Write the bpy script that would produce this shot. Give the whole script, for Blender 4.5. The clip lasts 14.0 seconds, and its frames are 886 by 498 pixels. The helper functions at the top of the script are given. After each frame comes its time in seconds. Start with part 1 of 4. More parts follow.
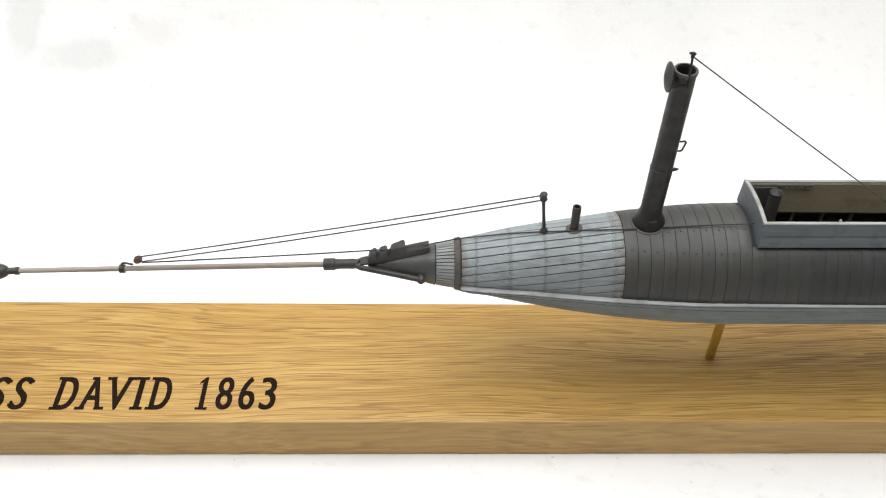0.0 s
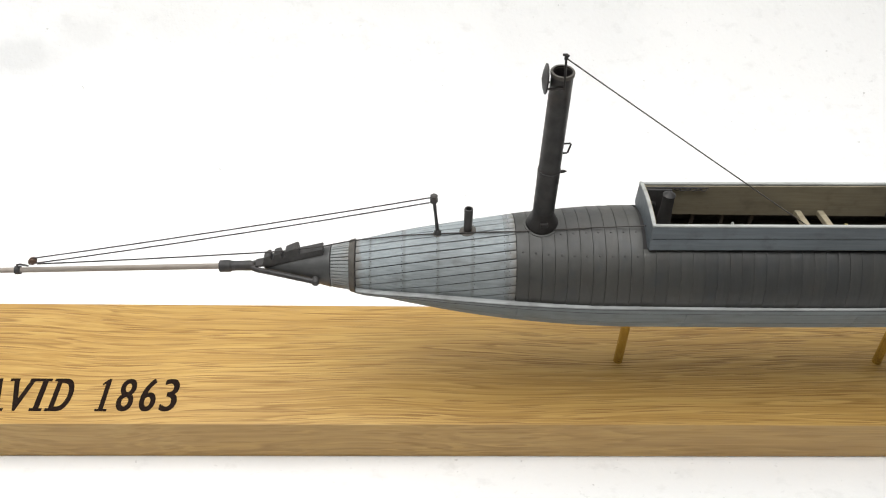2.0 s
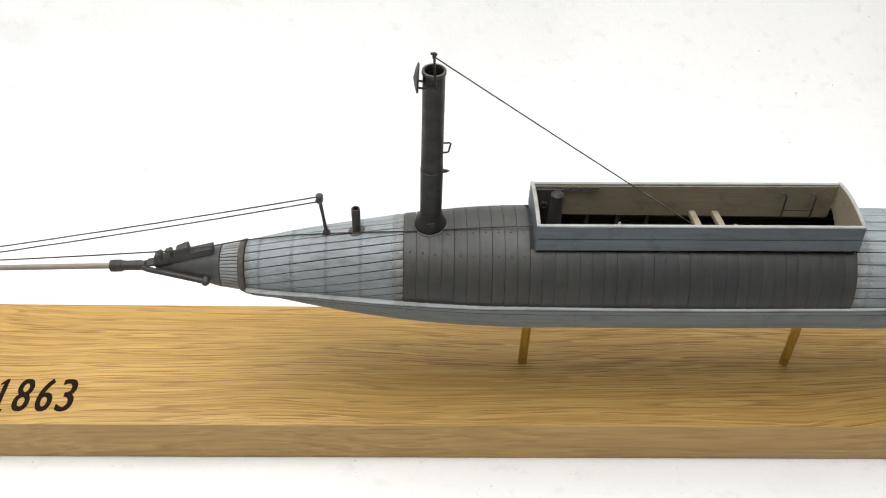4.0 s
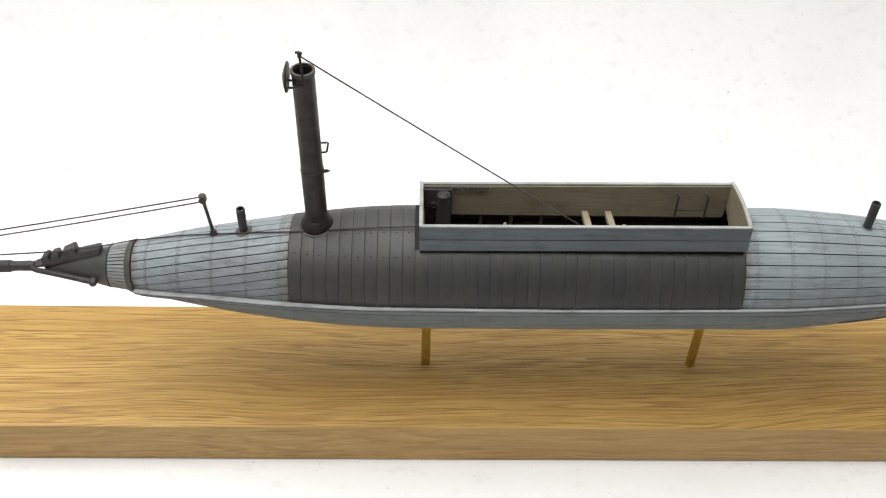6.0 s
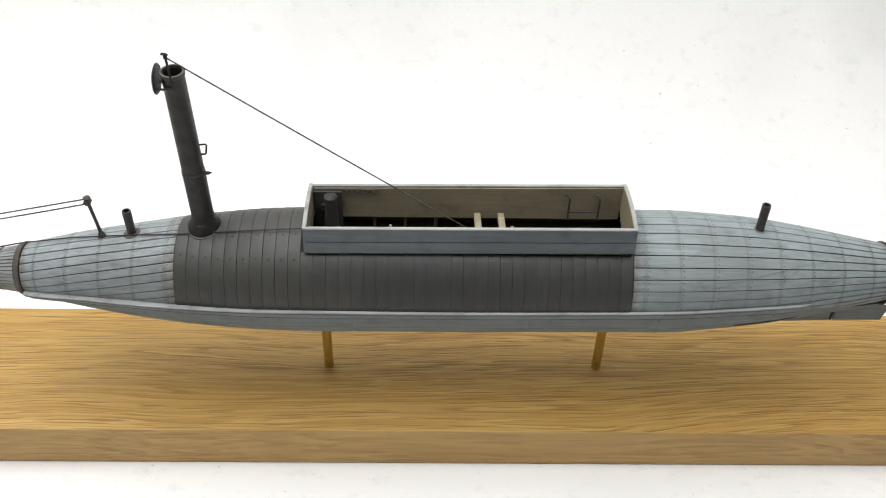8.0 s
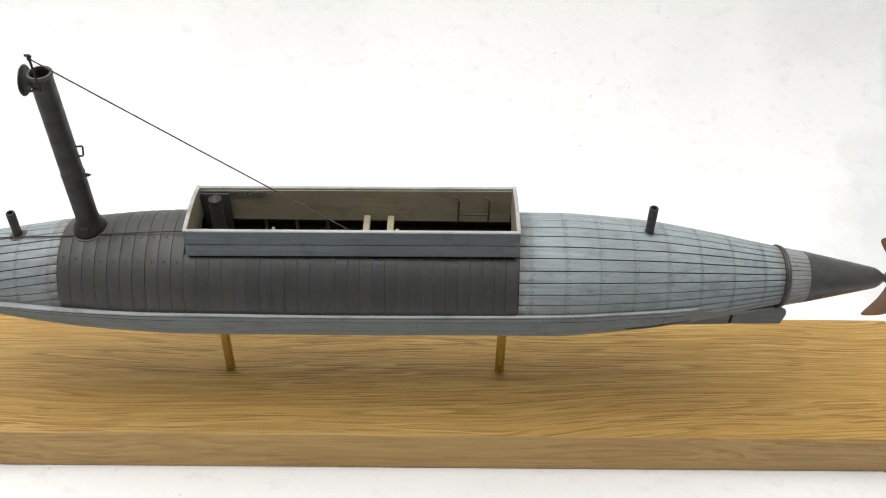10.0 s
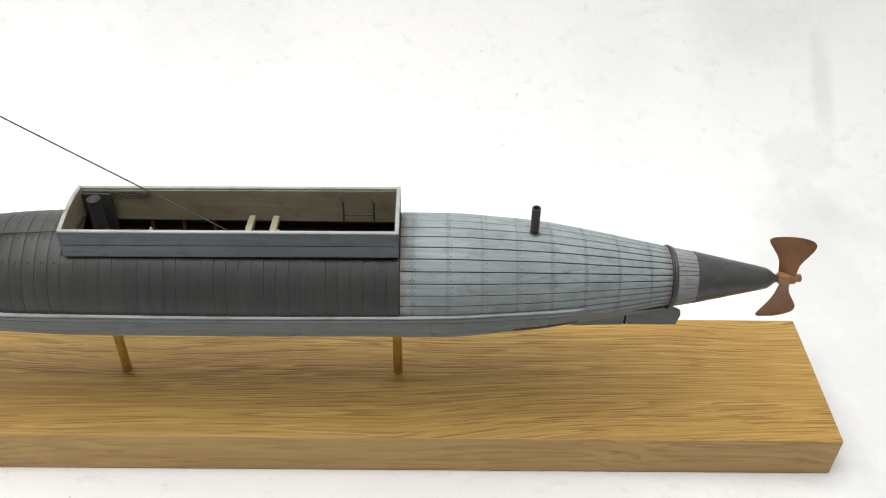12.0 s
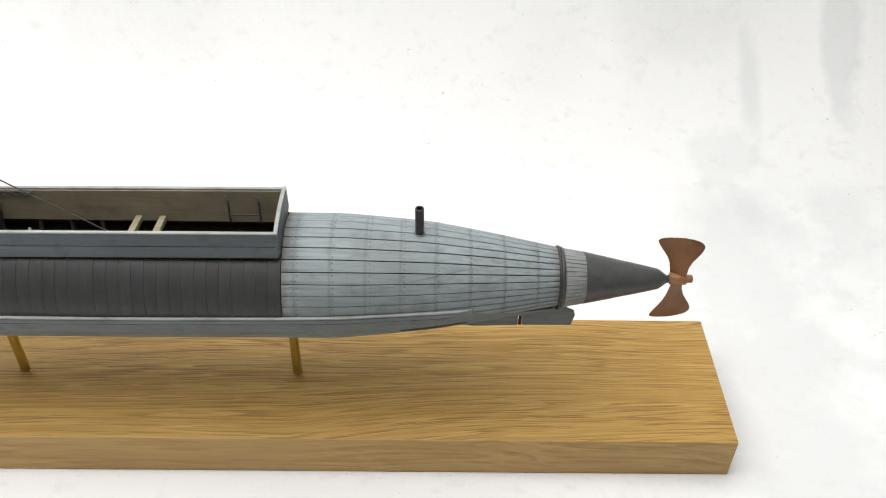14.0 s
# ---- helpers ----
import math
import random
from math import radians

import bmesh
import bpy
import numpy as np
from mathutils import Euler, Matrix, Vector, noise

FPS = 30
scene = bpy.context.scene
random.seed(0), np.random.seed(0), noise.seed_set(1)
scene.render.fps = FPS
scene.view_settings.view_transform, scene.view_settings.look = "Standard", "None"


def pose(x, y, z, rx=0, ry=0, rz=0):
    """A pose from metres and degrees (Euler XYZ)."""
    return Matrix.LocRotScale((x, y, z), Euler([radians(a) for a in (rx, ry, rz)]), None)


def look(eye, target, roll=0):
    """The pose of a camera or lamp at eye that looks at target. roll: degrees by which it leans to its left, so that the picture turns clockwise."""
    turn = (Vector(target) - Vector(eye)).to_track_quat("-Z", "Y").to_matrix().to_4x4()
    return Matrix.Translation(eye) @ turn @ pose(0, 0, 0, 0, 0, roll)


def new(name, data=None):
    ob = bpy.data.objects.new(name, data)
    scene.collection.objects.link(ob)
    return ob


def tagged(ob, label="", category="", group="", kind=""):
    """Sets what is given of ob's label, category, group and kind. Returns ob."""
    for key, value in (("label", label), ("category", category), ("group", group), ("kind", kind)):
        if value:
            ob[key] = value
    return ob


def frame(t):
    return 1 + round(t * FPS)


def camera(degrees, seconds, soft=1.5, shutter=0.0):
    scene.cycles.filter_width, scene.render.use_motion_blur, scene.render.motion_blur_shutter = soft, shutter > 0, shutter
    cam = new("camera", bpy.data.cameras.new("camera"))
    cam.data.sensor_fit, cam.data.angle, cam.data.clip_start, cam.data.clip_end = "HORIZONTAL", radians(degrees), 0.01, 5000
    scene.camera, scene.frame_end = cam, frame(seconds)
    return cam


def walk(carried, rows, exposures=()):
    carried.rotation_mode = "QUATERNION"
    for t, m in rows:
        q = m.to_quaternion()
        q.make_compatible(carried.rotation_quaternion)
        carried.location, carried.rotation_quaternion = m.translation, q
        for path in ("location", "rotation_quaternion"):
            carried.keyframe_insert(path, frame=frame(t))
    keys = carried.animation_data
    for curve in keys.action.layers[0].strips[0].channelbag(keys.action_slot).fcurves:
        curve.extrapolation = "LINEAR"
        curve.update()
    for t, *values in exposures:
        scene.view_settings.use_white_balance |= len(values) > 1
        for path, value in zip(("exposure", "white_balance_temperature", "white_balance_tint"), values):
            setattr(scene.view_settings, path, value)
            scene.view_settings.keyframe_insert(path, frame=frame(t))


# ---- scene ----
cam = camera(50.98, 14.0, soft=1.1)
PATH = [
    (0, (-0.25556, -0.24425, 0.32902), (-0.24372, -0.01809, 0.13227), 2.37),
    (0.5, (-0.24401, -0.24341, 0.33040), (-0.23279, -0.01792, 0.13285), 2.27),
    (1, (-0.23373, -0.24340, 0.33033), (-0.22240, -0.01774, 0.13296), 2.37),
    (1.5, (-0.22245, -0.24455, 0.32975), (-0.21167, -0.01817, 0.13319), 2.32),
    (2, (-0.21203, -0.24436, 0.33002), (-0.20158, -0.01793, 0.13350), 2.23),
    (2.5, (-0.20134, -0.24421, 0.32949), (-0.19093, -0.01743, 0.13337), 2.31),
    (3, (-0.18988, -0.24432, 0.32974), (-0.17979, -0.01753, 0.13361), 2.26),
    (5.5, (-0.13338, -0.24312, 0.32988), (-0.12517, -0.01663, 0.13332), 1.94),
    (6, (-0.12176, -0.24243, 0.32968), (-0.11396, -0.01594, 0.13311), 1.87),
    (6.5, (-0.11015, -0.24205, 0.32944), (-0.10310, -0.01541, 0.13301), 1.79),
    (7, (-0.09922, -0.24193, 0.32952), (-0.09241, -0.01527, 0.13310), 1.71),
    (7.5, (-0.08782, -0.24129, 0.32969), (-0.08174, -0.01469, 0.13318), 1.58),
    (8, (-0.07695, -0.24142, 0.32972), (-0.07073, -0.01456, 0.13352), 1.61),
    (10.5, (-0.02026, -0.23973, 0.32920), (-0.01575, -0.01219, 0.13374), 1.42),
    (11, (-0.00906, -0.23916, 0.32872), (-0.00458, -0.01147, 0.13343), 1.39),
    (11.5, (0.00103, -0.23827, 0.32940), (0.00635, -0.01113, 0.13350), 1.47),
    (12, (0.01261, -0.23747, 0.32911), (0.01755, -0.01055, 0.13294), 1.47),
    (12.5, (0.02274, -0.23679, 0.32937), (0.02837, -0.01026, 0.13277), 1.57),
    (13, (0.03399, -0.23544, 0.32991), (0.03933, -0.00953, 0.13259), 1.50),
    (13.5, (0.04547, -0.23569, 0.32966), (0.05064, -0.00943, 0.13272), 1.49),
    (14, (0.05586, -0.23539, 0.32986), (0.06127, -0.00916, 0.13291), 1.61),
]
walk(cam, [(t, look(eye, target, roll)) for t, eye, target, roll in PATH])

# ---------------------------------------------------------------- light
world = bpy.data.worlds.new("studio")
scene.world = world
world.use_nodes = True
world.node_tree.nodes["Background"].inputs["Color"].default_value = (1.0, 1.0, 1.0, 1)
world.node_tree.nodes["Background"].inputs["Strength"].default_value = 0.12


def area_lamp(name, eye, target, sx, sy, watts, colour):
    data = bpy.data.lights.new(name, "AREA")
    data.shape, data.size, data.size_y, data.energy, data.color = "RECTANGLE", sx, sy, watts, colour
    ob = new(name, data)
    ob.matrix_world = look(eye, target)
    return ob


area_lamp("softbox_lamp", (-0.32, 0.26, 1.08), (-0.32, 0.21, 0.0), 1.35, 1.55, 28.0, (1.0, 0.997, 0.985))

# ---------------------------------------------------------------- materials


def rgb(r, g, b):
    return (r, g, b, 1.0)


class Mat:
    """A small builder of node materials; coordinates are object space in metres."""

    def __init__(self, name, rough=0.6, metal=0.0, spec=0.4):
        self.m = bpy.data.materials.new(name)
        self.m.use_nodes = True
        self.t = self.m.node_tree
        self.b = self.t.nodes["Principled BSDF"]
        self.b.inputs["Roughness"].default_value = rough
        self.b.inputs["Metallic"].default_value = metal
        self.b.inputs["Specular IOR Level"].default_value = spec
        self.tc = self.t.nodes.new("ShaderNodeTexCoord")

    def node(self, kind, **inputs):
        n = self.t.nodes.new(kind)
        for k, v in inputs.items():
            n.inputs[k.replace("_", " ")].default_value = v
        return n

    def link(self, a, b):
        self.t.links.new(a, b)

    def coords(self, sx=1.0, sy=1.0, sz=1.0, shift=None):
        mp = self.t.nodes.new("ShaderNodeMapping")
        mp.inputs["Scale"].default_value = (sx, sy, sz)
        self.link(self.tc.outputs["Object"], mp.inputs["Vector"])
        if shift is not None:
            add = self.t.nodes.new("ShaderNodeVectorMath")
            add.operation = "ADD"
            self.link(mp.outputs[0], add.inputs[0])
            self.link(shift, add.inputs[1])
            return add.outputs[0]
        return mp.outputs[0]

    def noise(self, vec, scale, detail=4.0, rough=0.55, distort=0.0):
        n = self.node("ShaderNodeTexNoise", Scale=scale, Detail=detail, Roughness=rough, Distortion=distort)
        self.link(vec, n.inputs["Vector"])
        return n.outputs["Fac"]

    def ramp(self, fac, *stops):
        n = self.t.nodes.new("ShaderNodeValToRGB")
        e = n.color_ramp.elements
        while len(e) < len(stops):
            e.new(0.5)
        for el, (p, c) in zip(e, stops):
            el.position = p
            el.color = c if isinstance(c, tuple) else (c, c, c, 1)
        self.link(fac, n.inputs["Fac"])
        return n.outputs["Color"]

    def mix(self, fac, a, b, mode="MIX"):
        n = self.t.nodes.new("ShaderNodeMix")
        n.data_type, n.blend_type = "RGBA", mode
        for socket, v in ((n.inputs[0], fac), (n.inputs[6], a), (n.inputs[7], b)):
            if isinstance(v, bpy.types.NodeSocket):
                self.link(v, socket)
            else:
                socket.default_value = v
        return n.outputs[2]

    def math(self, op, a, b=0.0):
        n = self.t.nodes.new("ShaderNodeMath")
        n.operation = op
        for socket, v in ((n.inputs[0], a), (n.inputs[1], b)):
            if isinstance(v, bpy.types.NodeSocket):
                self.link(v, socket)
            else:
                socket.default_value = v
        return n.outputs[0]

    def random(self):
        return self.t.nodes.new("ShaderNodeObjectInfo").outputs["Random"]

    def colour(self, c):
        self.link(c, self.b.inputs["Base Color"])
        return self

    def roughness(self, c):
        self.link(c, self.b.inputs["Roughness"])
        return self

    def bump(self, height, dist=0.0002, strength=0.5):
        n = self.node("ShaderNodeBump", Strength=strength, Distance=dist)
        self.link(height, n.inputs["Height"])
        self.link(n.outputs[0], self.b.inputs["Normal"])
        return self


def oak():
    """Oiled oak: soft growth bands, crisp dark pore dashes with a pale lit side painted on, all along one gently
    wandering grain.
    """
    k = Mat("oiled_oak", rough=0.44, spec=0.42)
    warp = k.noise(k.coords(7, 9, 9), 1.0, 1, 0.4)
    sway = k.math("MULTIPLY", k.math("SUBTRACT", warp, 0.5), 0.022)
    sep = k.t.nodes.new("ShaderNodeSeparateXYZ")
    k.link(k.tc.outputs["Object"], sep.inputs[0])
    grain = k.t.nodes.new("ShaderNodeCombineXYZ")
    k.link(sep.outputs[0], grain.inputs[0])
    # towards the after front corner the grain runs off at a slant
    slant = k.math("MULTIPLY", k.math("MAXIMUM", sep.outputs[0], 0.0), k.math("MAXIMUM", k.math("SUBTRACT", 0.045, sep.outputs[1]), 0.0))
    slant = k.math("MULTIPLY", slant, k.math("GREATER_THAN", sep.outputs[1], 0.0009))
    across = k.math("SUBTRACT", k.math("ADD", sep.outputs[1], sway), k.math("MULTIPLY", slant, 3.2))
    k.link(across, grain.inputs[1])
    k.link(k.math("ADD", sep.outputs[2], sway), grain.inputs[2])

    def layer(sx, sy, sz, detail, rough, off=0.0, slide=0.0):
        mp = k.t.nodes.new("ShaderNodeMapping")
        mp.inputs["Scale"].default_value = (sx, sy, sz)
        mp.inputs["Location"].default_value = (off, off * 1.7 + slide, off * 0.6)
        k.link(grain.outputs[0], mp.inputs["Vector"])
        return k.noise(mp.outputs[0], 1.0, detail, rough)

    bands = layer(5, 260, 160, 3.0, 0.5)
    soft = layer(6, 640, 380, 3.0, 0.65, 3.0)
    hair = layer(14, 1500, 900, 2.0, 0.5, 67.0)
    where = layer(8, 60, 40, 2.0, 0.5, 59.0)
    broad = k.noise(k.coords(6, 22, 22), 1.0, 3.0)
    c = k.ramp(soft, (0.33, rgb(0.375, 0.215, 0.048)), (0.48, rgb(0.458, 0.268, 0.066)), (0.62, rgb(0.540, 0.344, 0.097)))
    c = k.mix(k.ramp(bands, (0.36, 0.28), (0.52, 0.0)), c, rgb(0.360, 0.197, 0.048))
    c = k.mix(k.ramp(hair, (0.55, 0.0), (0.64, 0.32)), c, rgb(0.290, 0.150, 0.036))
    strength = k.ramp(where, (0.36, 0.7), (0.56, 1.0))
    # the sawn front edge cuts the pores lengthwise and shows far fewer
    edge = k.ramp(k.math("MULTIPLY", k.math("SUBTRACT", sep.outputs[1], 0.0005), 500.0), (0.05, 0.5), (0.35, 1.0))
    strength = k.math("MULTIPLY", strength, edge)
    # greyer front face: the weaker, whiter light on it is put into the colour
    c = k.mix(k.ramp(edge, (0.51, 0.45), (0.95, 0.0)), c, rgb(0.375, 0.247, 0.110))
    # growth rings cut at a slant: each one dark and crisp on one side, fading to pale on the other
    ring = k.math("FRACT", k.math("ADD", k.math("MULTIPLY", layer(5, 120, 70, 2.0, 0.5, 71.0), 9.0), k.math("MULTIPLY", across, 170.0)))
    broken = k.ramp(layer(26, 420, 220, 2.0, 0.5, 83.0), (0.40, 0.15), (0.60, 1.0))
    broken = k.math("MULTIPLY", broken, strength)
    c = k.mix(k.math("MULTIPLY", k.ramp(ring, (0.0, 0.0), (0.06, 0.0), (0.14, 0.85), (0.5, 0.35), (0.8, 0.0)), broken), c, rgb(0.610, 0.395, 0.125))
    c = k.mix(k.math("MULTIPLY", k.ramp(ring, (0.0, 0.9), (0.10, 0.0), (0.72, 0.0), (0.97, 0.9)), broken), c, rgb(0.250, 0.128, 0.028))
    fray = k.math("MULTIPLY", k.math("SUBTRACT", hair, 0.5), 0.16)

    def dashes(sx, sy, sz, off, slide, wide, deep):
        """Evenly strewn pores: one long dash in each cell of a stretched cell pattern."""
        mp = k.t.nodes.new("ShaderNodeMapping")
        mp.inputs["Scale"].default_value = (sx, sy, sz)
        mp.inputs["Location"].default_value = (off, off * 1.7 + slide, off * 0.6)
        k.link(grain.outputs[0], mp.inputs["Vector"])
        cell = k.node("ShaderNodeTexVoronoi", Scale=1.0, Randomness=1.0)
        k.link(mp.outputs[0], cell.inputs["Vector"])
        return k.ramp(k.math("ADD", cell.outputs["Distance"], fray), (wide, deep), (wide + 0.07, 0.0))

    marks, lit_lips = None, None
    for sx, sy, sz, off, wide, deep in ((16, 520, 260, 11.0, 0.17, 0.95), (27, 640, 320, 23.0, 0.19, 0.9), (9, 560, 280, 31.0, 0.15, 0.85), (48, 850, 420, 37.0, 0.20, 0.6)):
        one = dashes(sx, sy, sz, off, 0.0, wide, deep)
        # same dash slid across the grain, painting the lit side of each pore
        lit_lip = dashes(sx, sy, sz, off, 0.24, wide, deep * 0.55)
        marks = one if marks is None else k.math("MAXIMUM", marks, one)
        lit_lips = lit_lip if lit_lips is None else k.math("MAXIMUM", lit_lips, lit_lip)
    c = k.mix(k.math("MULTIPLY", lit_lips, strength), c, rgb(0.640, 0.410, 0.135))
    marks = k.math("MULTIPLY", marks, strength)
    c = k.mix(marks, c, rgb(0.250, 0.125, 0.022))
    c = k.mix(k.ramp(broad, (0.35, 0.25), (0.65, 0.0)), c, rgb(0.398, 0.226, 0.060))
    # the upper front arris is rubbed pale in places
    arris = k.ramp(k.math("SUBTRACT", k.math("MULTIPLY", sep.outputs[2], 100.0), k.math("MULTIPLY", sep.outputs[1], 100.0)), (1.84, 0.0), (1.93, 1.0))
    arris = k.math("MULTIPLY", arris, k.ramp(k.noise(k.coords(32, 90, 90), 1.0, 3), (0.44, 0.0), (0.6, 0.6)))
    c = k.mix(arris, c, rgb(0.66, 0.46, 0.19))
    k.colour(c)
    k.roughness(k.ramp(soft, (0.3, 0.52), (0.7, 0.38)))
    h = k.math("SUBTRACT", k.math("MULTIPLY", soft, 0.4), marks)
    return k.bump(h, 0.0002, 0.4).m


def painted_wood(name, light, dark, stain, vary=0.25, rough=0.55, frames=None, ends=()):
    """Model-maker's paint over wood: streaks along x, dirt in two sizes, each piece a little different."""
    k = Mat(name, rough=rough, spec=0.3)
    rnd = k.random()
    streak = k.noise(k.coords(45, 900, 900), 1.0, 4, 0.6, 0.3)
    blot = k.noise(k.coords(120, 160, 160), 1.0, 4, 0.6)
    big = k.noise(k.coords(22, 30, 30), 1.0, 3, 0.55)
    c = k.mix(k.ramp(streak, (0.28, 0.0), (0.62, 1.0)), dark, light)
    c = k.mix(k.math("MULTIPLY", rnd, vary), c, dark)
    c = k.mix(k.ramp(blot, (0.52, 0.0), (0.72, 0.55)), c, stain)
    c = k.mix(k.ramp(big, (0.45, 0.0), (0.75, 0.4)), c, stain)
    if frames:
        # grime along the nailed frames behind the planks
        start, pitch = frames
        sep = k.t.nodes.new("ShaderNodeSeparateXYZ")
        k.link(k.tc.outputs["Object"], sep.inputs[0])
        turns = k.math("FRACT", k.math("ADD", k.math("DIVIDE", k.math("SUBTRACT", sep.outputs[0], start), pitch), 20.5))
        far = k.math("MULTIPLY", k.math("ABSOLUTE", k.math("SUBTRACT", turns, 0.5)), pitch * 1000.0)
        wob = k.noise(k.coords(300, 300, 300), 1.0, 3)
        grime = k.ramp(k.math("ADD", k.math("MULTIPLY", far, 0.45), k.math("MULTIPLY", k.math("SUBTRACT", wob, 0.5), 0.7)), (0.05, 0.42), (0.45, 0.0))
        c = k.mix(grime, c, stain)
        for end in ends:
            gap = k.math("MULTIPLY", k.math("ABSOLUTE", k.math("SUBTRACT", sep.outputs[0], end)), 1000.0)
            rim = k.ramp(k.math("ADD", k.math("MULTIPLY", gap, 0.16), k.math("MULTIPLY", k.math("SUBTRACT", wob, 0.5), 1.0)), (0.05, 0.65), (0.5, 0.0))
            c = k.mix(rim, c, rgb(0.175, 0.148, 0.122))
    k.colour(c)
    k.roughness(k.ramp(blot, (0.3, rough + 0.12), (0.7, rough - 0.1)))
    return k.bump(streak, 0.00012, 0.35).m


def painted_iron(name, light, dark, rust=None, rough=0.5, amount=0.35, edge=0.0):
    k = Mat(name, rough=rough, spec=0.4)
    a = k.noise(k.coords(260, 260, 260), 1.0, 5, 0.6)
    b = k.noise(k.coords(60, 60, 60), 1.0, 4, 0.6)
    f = k.noise(k.coords(1800, 1800, 1800), 1.0, 3, 0.6)
    c = k.mix(k.ramp(a, (0.35, 0.0), (0.68, 1.0)), dark, light)
    if rust:
        c = k.mix(k.ramp(b, (0.52, 0.0), (0.72, amount)), c, rust)
    c = k.mix(k.math("MULTIPLY", k.random(), 0.22), c, dark)
    k.colour(c)
    k.roughness(k.ramp(a, (0.3, rough + 0.12), (0.7, rough - 0.08)))
    return k.bump(f, 0.00006, 0.3).m


def plate_iron():
    """Dull dark iron paint, dusted and streaked down the plates, each plate a shade of its own."""
    k = Mat("weathered_grey_iron", rough=0.48, spec=0.55)
    run = k.noise(k.coords(620, 60, 60), 1.0, 4, 0.6, 0.4)
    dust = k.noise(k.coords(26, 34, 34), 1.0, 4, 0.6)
    fine = k.noise(k.coords(420, 420, 420), 1.0, 5, 0.65)
    grit = k.noise(k.coords(1700, 1700, 1700), 1.0, 3, 0.6)
    c = k.mix(k.ramp(run, (0.32, 0.0), (0.66, 1.0)), rgb(0.026, 0.0275, 0.028), rgb(0.042, 0.0435, 0.042))
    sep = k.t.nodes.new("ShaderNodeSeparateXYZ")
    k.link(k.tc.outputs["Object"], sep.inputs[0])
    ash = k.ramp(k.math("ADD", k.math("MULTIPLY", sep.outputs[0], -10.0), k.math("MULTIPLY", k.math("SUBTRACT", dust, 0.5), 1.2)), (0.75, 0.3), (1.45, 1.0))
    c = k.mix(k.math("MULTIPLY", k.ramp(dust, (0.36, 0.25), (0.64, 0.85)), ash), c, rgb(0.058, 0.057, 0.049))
    c = k.mix(k.ramp(fine, (0.52, 0.0), (0.72, 0.4)), c, rgb(0.020, 0.021, 0.022))
    c = k.mix(k.math("MULTIPLY", k.random(), 0.30), c, rgb(0.024, 0.025, 0.026))
    blotch = k.noise(k.coords(150, 110, 110), 1.0, 4, 0.6)
    c = k.mix(k.ramp(blotch, (0.54, 0.0), (0.70, 0.5)), c, rgb(0.030, 0.035, 0.040))
    c = k.mix(k.ramp(blotch, (0.30, 0.45), (0.45, 0.0)), c, rgb(0.046, 0.040, 0.035))
    c = k.mix(k.ramp(grit, (0.71, 0.0), (0.78, 0.4)), c, rgb(0.13, 0.125, 0.115))
    k.colour(c)
    k.roughness(k.ramp(fine, (0.3, 0.62), (0.7, 0.42)))
    return k.bump(k.math("ADD", grit, k.math("MULTIPLY", fine, 2.0)), 0.00006, 0.4).m


def plain(name, colour, rough=0.5, metal=0.0, tint=None, scale=400.0):
    k = Mat(name, rough=rough, metal=metal)
    n = k.noise(k.coords(scale, scale, scale), 1.0, 4, 0.6)
    other = tint or rgb(*(v * 0.72 for v in colour[:3]))
    k.colour(k.mix(k.ramp(n, (0.4, 0.0), (0.7, 1.0)), colour, other))
    k.roughness(k.ramp(n, (0.3, min(1.0, rough + 0.1)), (0.7, max(0.05, rough - 0.08))))
    return k.m


